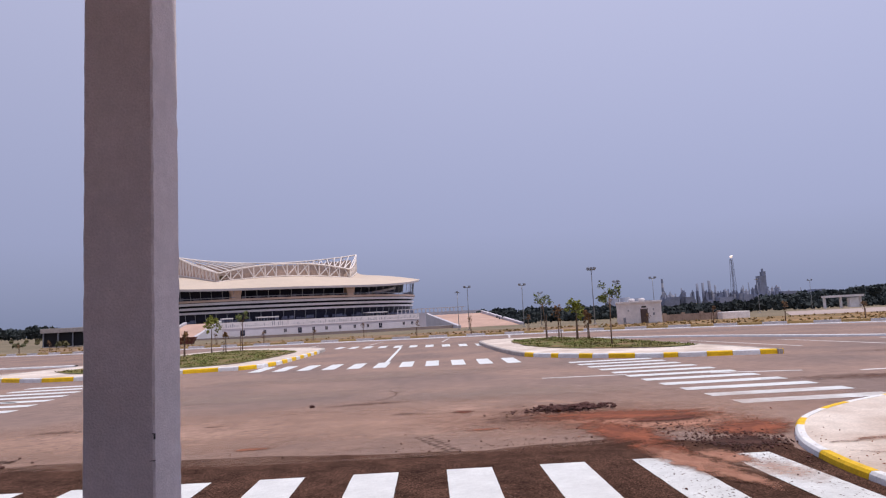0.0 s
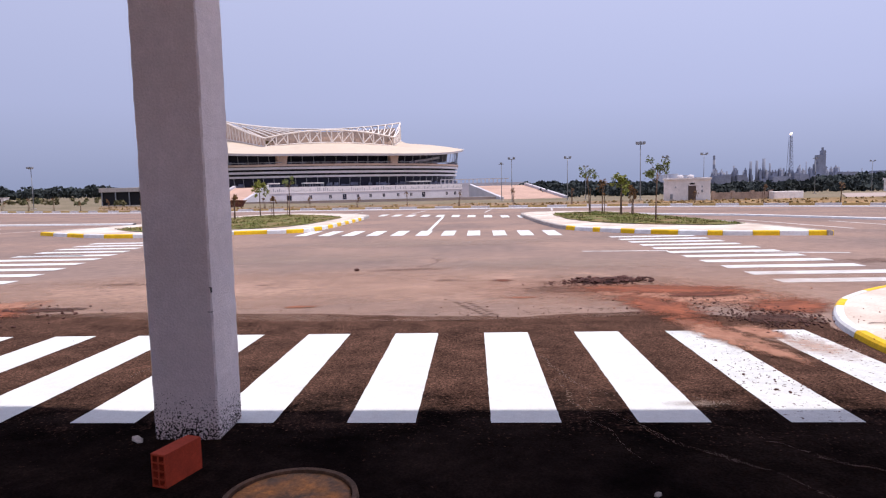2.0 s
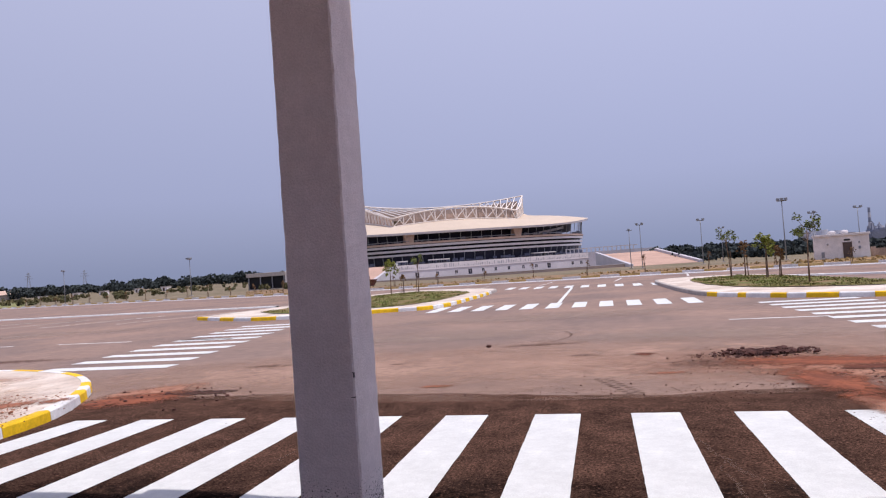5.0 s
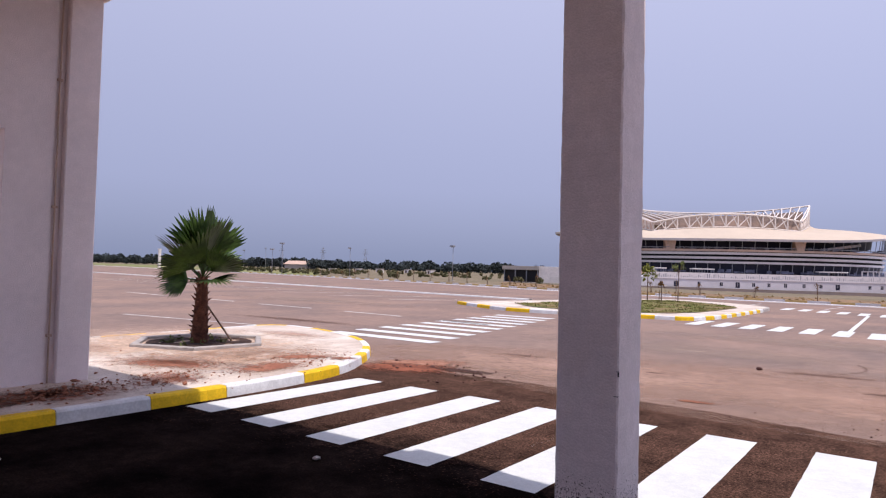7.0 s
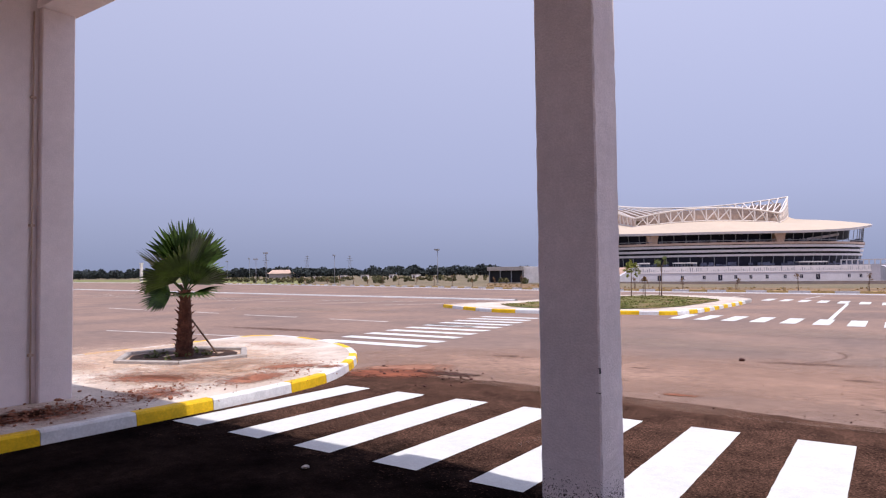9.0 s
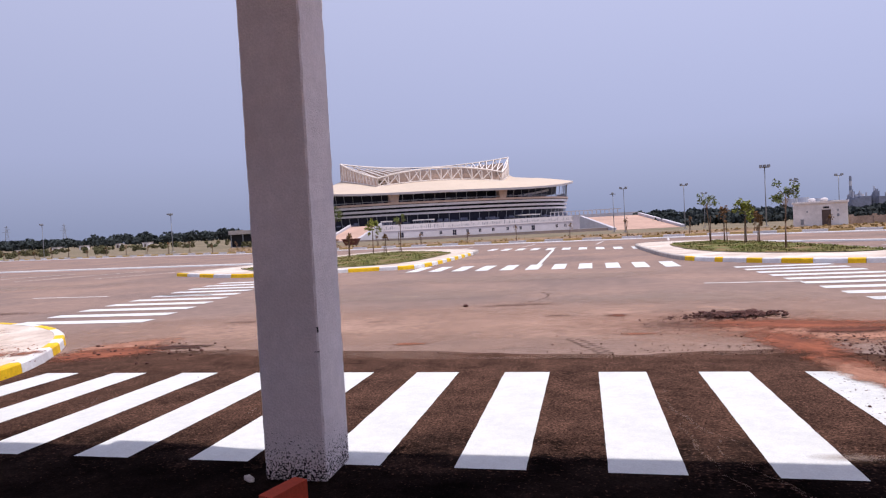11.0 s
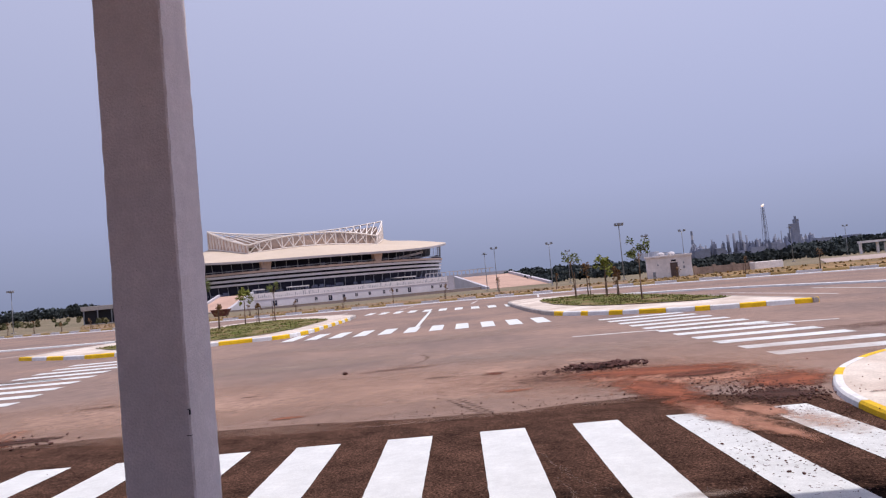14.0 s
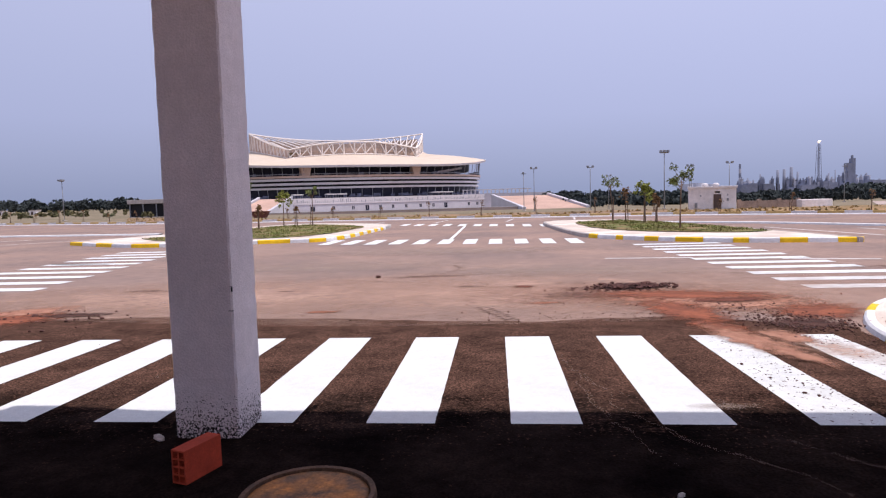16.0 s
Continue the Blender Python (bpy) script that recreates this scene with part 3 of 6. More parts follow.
fe = empty("far_kerb", 0, 0, 0, label="long white and yellow kerb along the far road", category="kerb", kind="structure")
fl = smooth_line(FAR_KERB[2:12], 0.5)
done, k = 0.0, 0
while done < length_of(fl) - 1.6:
    part("kerb_block", kerb_piece(cut(fl, done, done + 1.48)[::-1], 0.25, 0.15), (M_KERB_W, M_KERB_FADED)[k % 2], fe)
    done += 1.5 if fl[min(len(fl) - 1, int(done * 2))].x > -60 else 3.0
    k += 1


def low_kerb(name, pts, w, h, material, label):
    """A low continuous painted kerb with a bevelled top along pts."""
    c = smooth_line(pts, 2)
    bm = bmesh.new()
    rings = [[bm.verts.new((p.x, p.y, z)) for p in offset(c, d)] for d, z in ((-w / 2, 0.0), (-w / 2 + 0.015, h - 0.02), (-w / 2 + 0.035, h), (w / 2 - 0.035, h), (w / 2 - 0.015, h - 0.02), (w / 2, 0.0))]
    for a, b in zip(rings, rings[1:]):
        for i in range(len(c) - 1):
            bm.faces.new((a[i], a[i + 1], b[i + 1], b[i]))
    return tagged(link(name, bm, material), label, "kerb", kind="structure")


low_kerb("edge_kerb", [tuple(p) for p in offset(smooth_line(FAR_KERB, 6), -2.6)], 0.3, 0.06, M_KERB_W, "low white kerb edging the far road")


low_kerb("lane_kerb", [(-260, 76), (-98, 48.3), (-54, 41.2), (-29.5, 37.2), (-18.5, 35.2)], 0.3, 0.085, M_KERB_W, "low white kerb between the lanes of the car park")
low_kerb("lane_kerb", [(4.5, 40.0), (8, 36.0), (12.4, 32.4), (15.8, 27.3), (18.8, 24.0), (26, 16), (40, 4)], 0.3, 0.085, M_KERB_W, "low white kerb between the lanes of the car park")
for k in range(10):
    x = -23.6 - 5.0 * k
    painted_line("bay_line", (x, 27.8 + 0.3 * k), (x + 3.9, 32.6 + 0.3 * k), 0.17, M_PAINT_OLD, "faint worn parking bay line")
for k in range(6):
    x = 11.0 + 2.7 * k
    painted_line("bay_line", (x, 29.5 - 2.2 * k), (x + 1.3, 23.0 - 2.4 * k), 0.17, M_PAINT_OLD, "faint worn parking bay line")
painted_line("bay_line", (-20.8, 11.6), (-14.2, 12.6), 0.13, M_PAINT_OLD, "worn white line beside the corner paving")
for x, y in ((-9, 42), (-4.5, 43), (0.2, 42.5), (4.6, 43.5)):
    painted_line("bay_line", (x, y), (x + 0.5, y + 5), 0.13, M_PAINT_OLD, "short worn white line at the far junction")

# verges and fields on the far side
kerb_line = smooth_line(FAR_KERB, 6)
out_line = offset(kerb_line, 0.3)
M_VERGE = mat("dry_yellow_verge", (0.36, 0.215, 0.095), 0.95, 0.5, 0.25, 3, 0.5, 0.05, second=(0.15, 0.105, 0.04))
M_PALE = mat("pale_gravel_road", (0.44, 0.35, 0.31), 0.95, 0.15, 0.2, 5, 0.3, 0.03)
M_BARE = mat("bare_brown_earth", (0.33, 0.205, 0.115), 0.95, 0.5, 0.2, 3, 0.5, 0.05, second=(0.16, 0.11, 0.055))
right = [p for p in out_line if p.x > 8]
tagged(link("verge", strip([(p.x, p.y) for p in right], [(p.x * 1.5 + 0.8, p.y * 1.5) for p in right], 0.06), M_VERGE), "narrow verge of dry yellow grass", "verge", kind="structure")
tagged(link("gravel_road", strip([(p.x * 1.5 + 0.8, p.y * 1.5) for p in right[2:]], [(p.x * 2.6 + 0.8, p.y * 2.6) for p in right[2:]], 0.08), M_PALE), "pale gravel service road behind the verge", "road", kind="structure")
mid = [p for p in out_line if -40 < p.x < 12]
tagged(link("verge", strip([(p.x, p.y) for p in mid], [(p.x * 1.5, p.y * 1.5) for p in mid], 0.06), M_BARE), "verge of bare brown earth before the stadium", "verge", kind="structure")
leftp = [p for p in out_line if p.x < -45]
M_FIELD = mat("rough_green_field", (0.13, 0.185, 0.045), 0.95, 0.4, 0.08, 2, 0.4, 0.05, second=(0.30, 0.25, 0.12))
tagged(link("gravel_shoulder", strip([(p.x, p.y) for p in leftp], [(p.x * 1.06, p.y * 1.06) for p in leftp], 0.05), M_PALE), "pale gravel shoulder along the far road", "shoulder", kind="structure")
far_l = [p for p in leftp if p.x < -80]
tagged(link("green_field", strip([(p.x * 1.06, p.y * 1.06) for p in far_l], [(p.x * 2.3, p.y * 2.3) for p in far_l], 0.05), M_FIELD), "rough green field beyond the road", "field", kind="structure")

def dry_tufts(name, label, line, deep, count, seed, material):
    """Tufts of dead grass over a verge, from the kerb line outwards to deep times its distance."""
    rng = random.Random(seed)
    verts, faces = [], []
    for _ in range(count):
        i = rng.randrange(len(line) - 1)
        q = line[i].lerp(line[i + 1], rng.random()) * rng.uniform(1.02, deep)
        if noise.noise((q.x * 0.12, q.y * 0.12, seed)) < -0.12:
            continue
        z = ground_z(q.x, q.y) + 0.055
        h, w = rng.uniform(0.04, 0.19), rng.uniform(0.05, 0.16)
        for _ in range(3):
            a = rng.uniform(0, 6.28)
            i0 = len(verts)
            verts += [(q.x - w * math.cos(a), q.y - w * math.sin(a), z), (q.x + w * math.cos(a), q.y + w * math.sin(a), z), (q.x + rng.uniform(-0.12, 0.12), q.y + rng.uniform(-0.12, 0.12), z + h)]
            faces.append((i0, i0 + 1, i0 + 2))
    me = bpy.data.meshes.new(name)
    me.from_pydata(verts, [], faces)
    me.materials.append(material)
    return tagged(new(name, me), label, "dry grass", kind="stuff")


M_STRAW = mat("dead_grass", (0.40, 0.25, 0.10), 0.9, 0.4, 0.4, 3, 0.0, second=(0.20, 0.15, 0.05))
dry_tufts("dry_grass", "tufts of dead yellow grass on the verge", right, 1.48, 3600, 51, M_STRAW)
dry_tufts("dry_grass", "tufts of dead yellow grass before the stadium", mid, 1.45, 600, 52, M_STRAW)

# ---------------------------------------------------------------- stadium
M_SHEDW = mat("tan_boundary_render", (0.47, 0.37, 0.32), 0.9, 0.15, 0.3, 4, 0.1, 0.01)
M_HAZE_BLUE = mat("blue_grey_fittings", (0.16, 0.17, 0.24), 0.8, 0.4, 0.3, 2, 0.0)
SC = Vector((-80.8, 332.5))
st = empty("stadium", SC.x, SC.y, -3.8, math.degrees(math.atan2(0.415, 0.91)), label="modern stadium with a cream membrane roof, lattice crown and white bands", category="stadium")
SB = -3.8                                    # the stadium's foot, below the road


def ell(a, b, th, z):
    return (a * math.cos(th), b * math.sin(th), z - SB)


def ell_band(a0, b0, z0, a1, b1, z1, t0=0.0, t1=2 * math.pi, n=96, tip=0.0, thick=0.0):
    """A band round an ellipse from (a0, b0) at z0 up to (a1, b1) at z1; tip: how far it rises towards its ends."""
    bm = bmesh.new()
    rows = [(a0, b0, z0), (a1, b1, z1)]
    if thick:
        rows += [(a1 - thick, b1 - thick, z1), (a0 - thick, b0 - thick, z0)]
    rings = []
    closed = abs(t1 - t0 - 2 * math.pi) < 1e-4
    m = n if closed else n + 1
    for a, b, z in rows:
        rings.append([bm.verts.new(ell(a, b, t0 + (t1 - t0) * i / n, z + tip * math.cos(t0 + (t1 - t0) * i / n) ** 4)) for i in range(m)])
    loops = list(zip(rings, rings[1:])) + ([(rings[-1], rings[0])] if thick else [])
    for r0, r1 in loops:
        for i in range(m if closed else m - 1):
            j = (i + 1) % m
            bm.faces.new((r0[i], r0[j], r1[j], r1[i]))
    return bm


RA, RB = 76.0, 50.0
RIM = 16.7
TIP = 4.6


def crown_outline(n):
    """The crown's plan: a rounded four-cornered ring, with how high its base and chord stand."""
    pts = []
    corners = [(31, -24, 22.3, 26.9), (49, 21, 28.6, 38.6), (-45.5, 21, 28.6, 37.9), (-30.6, -24, 21.9, 26.1)]
    mids = [(40.5, -1.5, 25.4, 31.4), (0, 23, 29.5, 34.7), (-38.5, -1.5, 25.4, 31.4), (0, -26, 23.8, 29.9)]
    for q in range(4):
        a, m, b = corners[q], mids[q], corners[(q + 1) % 4]
        for k in range(n):
            t = k / n
            w0, w1, w2 = 2 * (t - 0.5) * (t - 1), 4 * t * (1 - t), 2 * t * (t - 0.5)
            pts.append(tuple(w0 * a[i] + w1 * m[i] + w2 * b[i] for i in range(4)))
    return pts


NC = 24
CR = crown_outline(NC)
bm = bmesh.new()
lev = []
for s in range(7):
    f = s / 6
    ring = []
    for (cx, cy, cb, ct) in CR:
        th = math.atan2(cy / RB, cx / RA)
        ex, ey = RA * math.cos(th), RB * math.sin(th)
        ez = RIM + 0.9 + TIP * math.cos(th) ** 4
        bow = math.sin(math.pi * f) * 0.9
        ring.append(bm.verts.new((ex + (cx - ex) * f, ey + (cy - ey) * f, ez + (cb - ez) * f + bow - SB)))
    lev.append(ring)
for r0, r1 in zip(lev, lev[1:]):
    for i in range(len(CR)):
        j = (i + 1) % len(CR)
        bm.faces.new((r0[i], r0[j], r1[j], r1[i]))
part("roof", bm, M_ROOF, st, "cream membrane roof", smooth=True)
part("roof_rim", ell_band(RA - 0.3, RB - 0.3, RIM, RA, RB, RIM + 0.95, tip=TIP, thick=1.0), M_BAND, st)
part("roof_soffit", ell_band(RA - 0.6, RB - 0.6, RIM + 0.1, RA - 9, RB - 9, RIM + 0.9, tip=TIP), M_CLAD, st)
# lattice crown
for q in range(4):
    seg = [CR[(q * NC + k) % len(CR)] for k in range(NC + 1)]
    bm = bmesh.new()
    for a, b in zip(seg, seg[1:]):
        tube(bm, (a[0], a[1], a[3] - SB), (b[0], b[1], b[3] - SB), 0.42, n=6)
    part("crown_chord", bm, M_TRUSS, st)
    bm = bmesh.new()
    for a, b in zip(seg, seg[1:]):
        tube(bm, (a[0], a[1], a[2] + 0.3 - SB), (b[0], b[1], b[2] + 0.3 - SB), 0.3, n=6)
    part("crown_chord", bm, M_TRUSS, st)
    bm = bmesh.new()
    for k in range(0, NC + 1, 2):
        a = seg[k]
        tube(bm, (a[0], a[1], a[2] - SB), (a[0], a[1], a[3] - SB), 0.3, n=6)
        if k < NC:
            b, c = seg[k + 1], seg[k + 2]
            if (k // 2) % 3 != 2:
                tube(bm, (a[0], a[1], a[2] + 0.3 - SB), (c[0], c[1], c[3] - SB), 0.27, n=5)
            tube(bm, (b[0], b[1], b[3] - SB), (c[0], c[1], c[2] + 0.3 - SB), 0.25, n=5)
    part("crown_web", bm, M_TRUSS, st)
    # tan screen just inside the lattice
    bm = bmesh.new()
    share = (0.5, 0.7, 0.97, 0.52)[q]
    inset = 1.0 if q == 2 else 0.93
    lo = [bm.verts.new((a[0] * inset, a[1] * inset, a[2] - 1 - SB)) for a in seg]
    hi = [bm.verts.new((a[0] * inset, a[1] * inset, a[2] + (a[3] - a[2]) * share - SB)) for a in seg]
    for i in range(NC):
        bm.faces.new((lo[i], lo[i + 1], hi[i + 1], hi[i]))
    part("crown_screen", bm, M_CLAD, st, "tan perforated screen")
# rods across the crown from its front to its back chord
front = [CR[(3 * NC + k) % len(CR)] for k in range(NC + 1)]
back = [CR[(NC + k) % len(CR)] for k in range(NC + 1)][::-1]
bm = bmesh.new()
for k in range(0, NC + 1, 1):
    if 7 < k < 17:
        continue
    a, b = front[k], back[k]
    tube(bm, (a[0], a[1], a[3] - SB), (b[0], b[1], b[3] - SB), 0.28, n=5)
    if k < NC:
        b = back[k + 1]
        tube(bm, (a[0], a[1], a[3] - SB), ((a[0] + b[0]) / 2, (a[1] + b[1]) / 2, (a[3] + b[3]) / 2 - SB), 0.24, n=5)
part("crown_brace", bm, M_TRUSS, st)
# seating gallery, bands and glazing
FA, FB = 72.5, 45.5
part("gallery_back", ell_band(FA - 6, FB - 6, 12.4, FA - 5, FB - 5, RIM + 0.6, tip=TIP * 0.8), M_GLASS_D, st)
part("gallery_floor", ell_band(FA + 0.4, FB + 0.4, 12.5, FA + 0.5, FB + 0.5, 13.4, thick=6.0), M_CLAD, st)
part("gallery_rail", ell_band(FA + 0.1, FB + 0.1, 14.0, FA + 0.1, FB + 0.1, 14.3, thick=0.1), M_STEEL, st)
for z0, z1, grow in ((11.2, 12.2, 0.2), (9.3, 10.3, -0.2), (7.5, 8.4, -0.6)):
    part("facade_band", ell_band(FA + grow - 0.2, FB + grow - 0.2, z0, FA + grow, FB + grow, z1, thick=1.2), M_BAND, st, "white curved facade band")
for z0, z1 in ((10.3, 11.2), (8.4, 9.3), (12.2, 12.5)):
    part("recess", ell_band(FA - 1.5, FB - 1.5, z0, FA - 1.5, FB - 1.5, z1), M_DARK, st)
part("glazing", ell_band(FA - 3, FB - 3, 2.0, FA - 2, FB - 2, 7.6), M_GLASS_D, st, "dark ground storey glazing")
bm = bmesh.new()
srng = random.Random(77)
for k in range(150):                           # seats, counters and hoardings in the open storeys
    th = math.pi + math.pi * srng.random()
    z = srng.choice((13.5, 3.6, 3.6))
    c = Vector(ell(FA - 1.6, FB - 1.6, th, z))
    w, hh = srng.uniform(0.3, 1.3), srng.uniform(0.5, 1.6)
    box(bm, c.x - w, c.x + w, c.y - 0.2, c.y + 0.2, c.z, c.z + hh)
tagged(part("gallery_clutter", bm, M_HAZE_BLUE, st), kind="stuff")
part("inner_wall", ell_band(FA - 4, FB - 4, -3.8, FA - 4, FB - 4, 2.0), M_BASEWALL, st)
for k in range(46):
    th = math.pi + math.pi * (k + 0.5) / 46
    c, s = math.cos(th), math.sin(th)
    bm = bmesh.new()
    tube(bm, ell(FA - 0.4, FB - 0.4, th, 13.4), ell(FA + 0.3, FB + 0.3, th, RIM + 0.5 + TIP * 0.9 * c ** 4), 0.13, n=6)
    part("gallery_post", bm, M_STEEL, st)
    bm = bmesh.new()
    tube(bm, ell(FA - 2.2, FB - 2.2, th + 0.02, 2.0), ell(FA - 1.2, FB - 1.2, th + 0.02, 7.6), 0.14, n=6)
    part("storey_column", bm, M_STEEL, st)
for th in (1.5 * math.pi - 0.36, 1.5 * math.pi + 0.36):
    c, s = math.cos(th), math.sin(th)
    p, q = Vector(ell(FA + 0.2, FB + 0.2, th - 0.035, 13.4)), Vector(ell(FA + 0.2, FB + 0.2, th + 0.035, 13.4))
    d = Vector((0, 4.0, 0))
    top = RIM + 0.6 - 13.4
    bm = bmesh.new()
    lo = [bm.verts.new(v) for v in (p + Vector((0.8, 0, 0)), q - Vector((0.8, 0, 0)), q + d, p + d)]
    hi = [bm.verts.new(v + Vector((0, 0, top))) for v in (p, q, q + d, p + d)]
    for i in range(4):
        bm.faces.new((lo[i], lo[(i + 1) % 4], hi[(i + 1) % 4], hi[i]))
    part("stair_tower", bm, M_CLAD, st, "tan stair tower")
# white raking stand inside the gallery's far end
bm = bmesh.new()
for k in range(8):
    th = 1.5 * math.pi + 0.55 + 0.05 * k
    a = Vector(ell(FA - 4.6, FB - 4.6, th, 13.6 + 0.35 * k))
    b = Vector(ell(FA - 4.6, FB - 4.6, th + 0.05, 13.95 + 0.35 * k))
    f = [bm.verts.new(v) for v in (a, b, b + Vector((0, 0, 1.1)), a + Vector((0, 0, 1.1)))]
    bm.faces.new(f)
part("raking_stand", bm, M_BAND, st)

# podium wall with windows, parapet and small kiosks on its terrace
pod = empty("podium", -64.0, 289.0, -3.4, 38.2, label="long pale podium wall with small windows and a white parapet", category="podium", kind="structure")
PW0, PW1 = Vector((-97.0, 257.0)), Vector((-3.0, 331.0))
pod.matrix_basis = pose(PW0.x, PW0.y, -3.4, 0, 0, math.degrees(math.atan2(PW1.y - PW0.y, PW1.x - PW0.x)))
PL = (PW1 - PW0).length
part("wall_face", boxes((0, PL, 0, 6, -0.4, 4.1)), M_BASEWALL, pod)
part("cornice", boxes((-0.2, PL + 0.2, -0.25, 0.4, 4.1, 4.35)), M_BAND, pod)
part("parapet", boxes((0, PL, -0.1, 0.15, 4.35, 6.7)), M_BAND, pod)
bm = bmesh.new()
random.seed(4)
for k in range(int(PL / 0.9)):
    box(bm, 0.9 * k, 0.9 * k + random.uniform(0.1, 0.4), -0.16, -0.1, 4.7, 4.9 + random.random() * 1.5)
part("parapet_fretwork", bm, M_STEEL, pod)
for k, u in enumerate((8, 21.5, 31, 40.2, 47, 53.6, 60, 66.9, 74.6, 81.7, 88.7, 102.2, 107.3, 112.9)):
    w = boxes((u - 0.6, u + 0.6, -0.02, 0.3, 1.5, 3.0) if k not in (1, 4, 10) else (u - 0.9, u + 0.9, -0.02, 0.3, 0.9, 3.2))
    win = part("window", w, M_GLASS_D, pod)
    part("window_frame", boxes((u - 0.72, u + 0.72, -0.06, 0.0, 3.2, 3.35), (u - 0.05, u + 0.05, -0.06, 0.0, 1.5, 3.2)), M_BAND, win)
tagged(link("podium_apron", strip([(-110, 230), (-60, 262), (0, 306)], [(-104, 250), (-62, 283), (-2, 330)], 0.12), M_PALE), "pale concrete apron before the podium wall", "apron", kind="structure")
for u in (16, 31, 36, 84, 88, 92):
    k = empty("terrace_kiosk", 0, 0, 0, label="small white canopy kiosk on the podium terrace", category="kiosk", group="kiosks on the terrace")
    k.matrix_basis = pod.matrix_basis @ pose(u, 3.0, 5.0)
    part("canopy", boxes((-2.2, 2.2, -1.5, 1.5, 3.0, 3.5), bevel=0.1), M_BAND, k)
    for a in (-1.9, 1.9):
        for b in (-1.2, 1.2):
            part("post", boxes((a - 0.1, a + 0.1, b - 0.1, b + 0.1, 0, 3.0)), M_STEEL, k)

bw = empty("boundary_wall", -62, 148, ground_z(-40, 152), 7.0, label="long low tan boundary wall before the stadium", category="wall", kind="structure")
part("wall_face", boxes((0, 66, 0, 0.3, -0.4, 0.6)), M_SHEDW, bw)
part("coping", boxes((-0.1, 66.1, -0.06, 0.36, 0.6, 0.7)), M_BAND, bw)

# ramps up to the terrace


def ramp(x_top0, x_top1, y_top, z_top, x_bot0, x_bot1, y_bot, z_bot, label):
    e = empty("access_ramp", (x_bot0 + x_bot1) / 2, y_bot, z_bot, label=label, category="ramp", kind="structure")
    ox, oy, oz = e.location
    def quad(p):
        bm = bmesh.new()
        up = [bm.verts.new((x - ox, y - oy, z - oz)) for x, y, z in p]
        dn = [bm.verts.new((x - ox, y - oy, z_bot - 0.6 - oz)) for x, y, z in p]
        bm.faces.new(up)
        bm.faces.new(dn[::-1])
        for i in range(4):
            bm.faces.new((up[i], up[(i + 1) % 4], dn[(i + 1) % 4], dn[i]))
        return bm
    part("deck", quad([(x_bot0, y_bot, z_bot), (x_bot1, y_bot, z_bot), (x_top1, y_top, z_top), (x_top0, y_top, z_top)]), M_TERRA, e, "terracotta coloured paved deck")
    for a, b in ((x_bot0 - 0.8, x_top0 - 0.8), (x_bot1, x_top1)):
        part("side_wall", quad([(a, y_bot, z_bot + 0.5), (a + 0.8, y_bot, z_bot + 0.5), (b + 0.8, y_top, z_top + 0.7), (b, y_top, z_top + 0.7)]), M_BASEWALL, e)
    return e


ramp(-3.0, 13.8, 210, 1.9, 5.2, 18.8, 150, -1.3, "wide terracotta ramp between pale walls up to the terrace")
ramp(-78, -68, 205, 3.0, -72, -63, 165, -1.9, "wide terracotta ramp between pale walls up to the terrace")
deck = empty("terrace_deck", 0, 326, -0.6, label="pale terrace deck with a white railing beside the stadium", category="terrace", kind="structure")
part("deck_slab", boxes((-20, 24, 0, 40, -4.0, 4.2)), M_BASEWALL, deck)
part("rail", boxes((-20, 14, 0.0, 0.3, 5.9, 6.3), *[(x, x + 0.5, 0, 0.3, 4.2, 5.9) for x in range(-20, 14, 2)]), M_BAND, deck)

# ---------------------------------------------------------------- shed and low walls past the far kerb
M_SHED = mat("stained_white_render", (0.86, 0.80, 0.78), 0.9, 0.18, 0.7, 12, 0.2, 0.01)
sz = -0.22
shed = empty("substation_hut", 20.53, 67.45, sz, -14, label="small flat-roofed white rendered hut with a brown steel door", category="hut")
part("wall", boxes((-2.12, 2.12, -1.5, 1.5, 0, 2.08)), M_SHED, shed)
part("roof", boxes((-2.22, 2.22, -1.6, 1.6, 2.08, 2.28), bevel=0.02), M_SHED, shed)
dr = part("door", boxes((0.12, 0.78, -1.54, -1.48, 0.05, 1.5), (0.1, 0.13, -1.56, -1.48, 0.05, 1.54), (0.77, 0.8, -1.56, -1.48, 0.05, 1.54)), M_BROWNDOOR, shed)
part("handle", boxes((0.66, 0.72, -1.58, -1.53, 0.72, 0.80)), M_STEEL, dr, "steel door handle")
part("vent", boxes((0.22, 0.68, -1.53, -1.49, 1.62, 1.78)), M_DARK, shed)
part("wall_box", boxes((1.3, 1.42, -1.56, -1.5, 1.35, 1.5)), M_STEEL, shed)
part("wall_box", boxes((1.28, 1.45, -1.58, -1.5, 0.85, 1.1)), M_STEEL, shed)
part("wall_lamp", boxes((-1.12, -1.0, -1.58, -1.5, 1.3, 1.45)), M_STEEL, shed)
part("wall_box", boxes((-1.6, -1.35, -1.6, -1.5, 0.2, 0.7)), M_STEEL, shed)
for u in (-0.6, 0.4):
    bm = bmesh.new()
    r = bmesh.ops.create_icosphere(bm, subdivisions=2, radius=0.28)
    bmesh.ops.transform(bm, verts=r["verts"], matrix=Matrix.Translation((u, 0, 2.42)) @ Matrix.Diagonal((1.2, 1, 0.7, 1)))
    part("roof_vent", bm, M_BAND, shed, "white domed roof vent", smooth=True)
lw = empty("low_block_wall", 25.7, 66.8, -0.3, 2, label="unfinished low tan block wall with piers", category="wall")
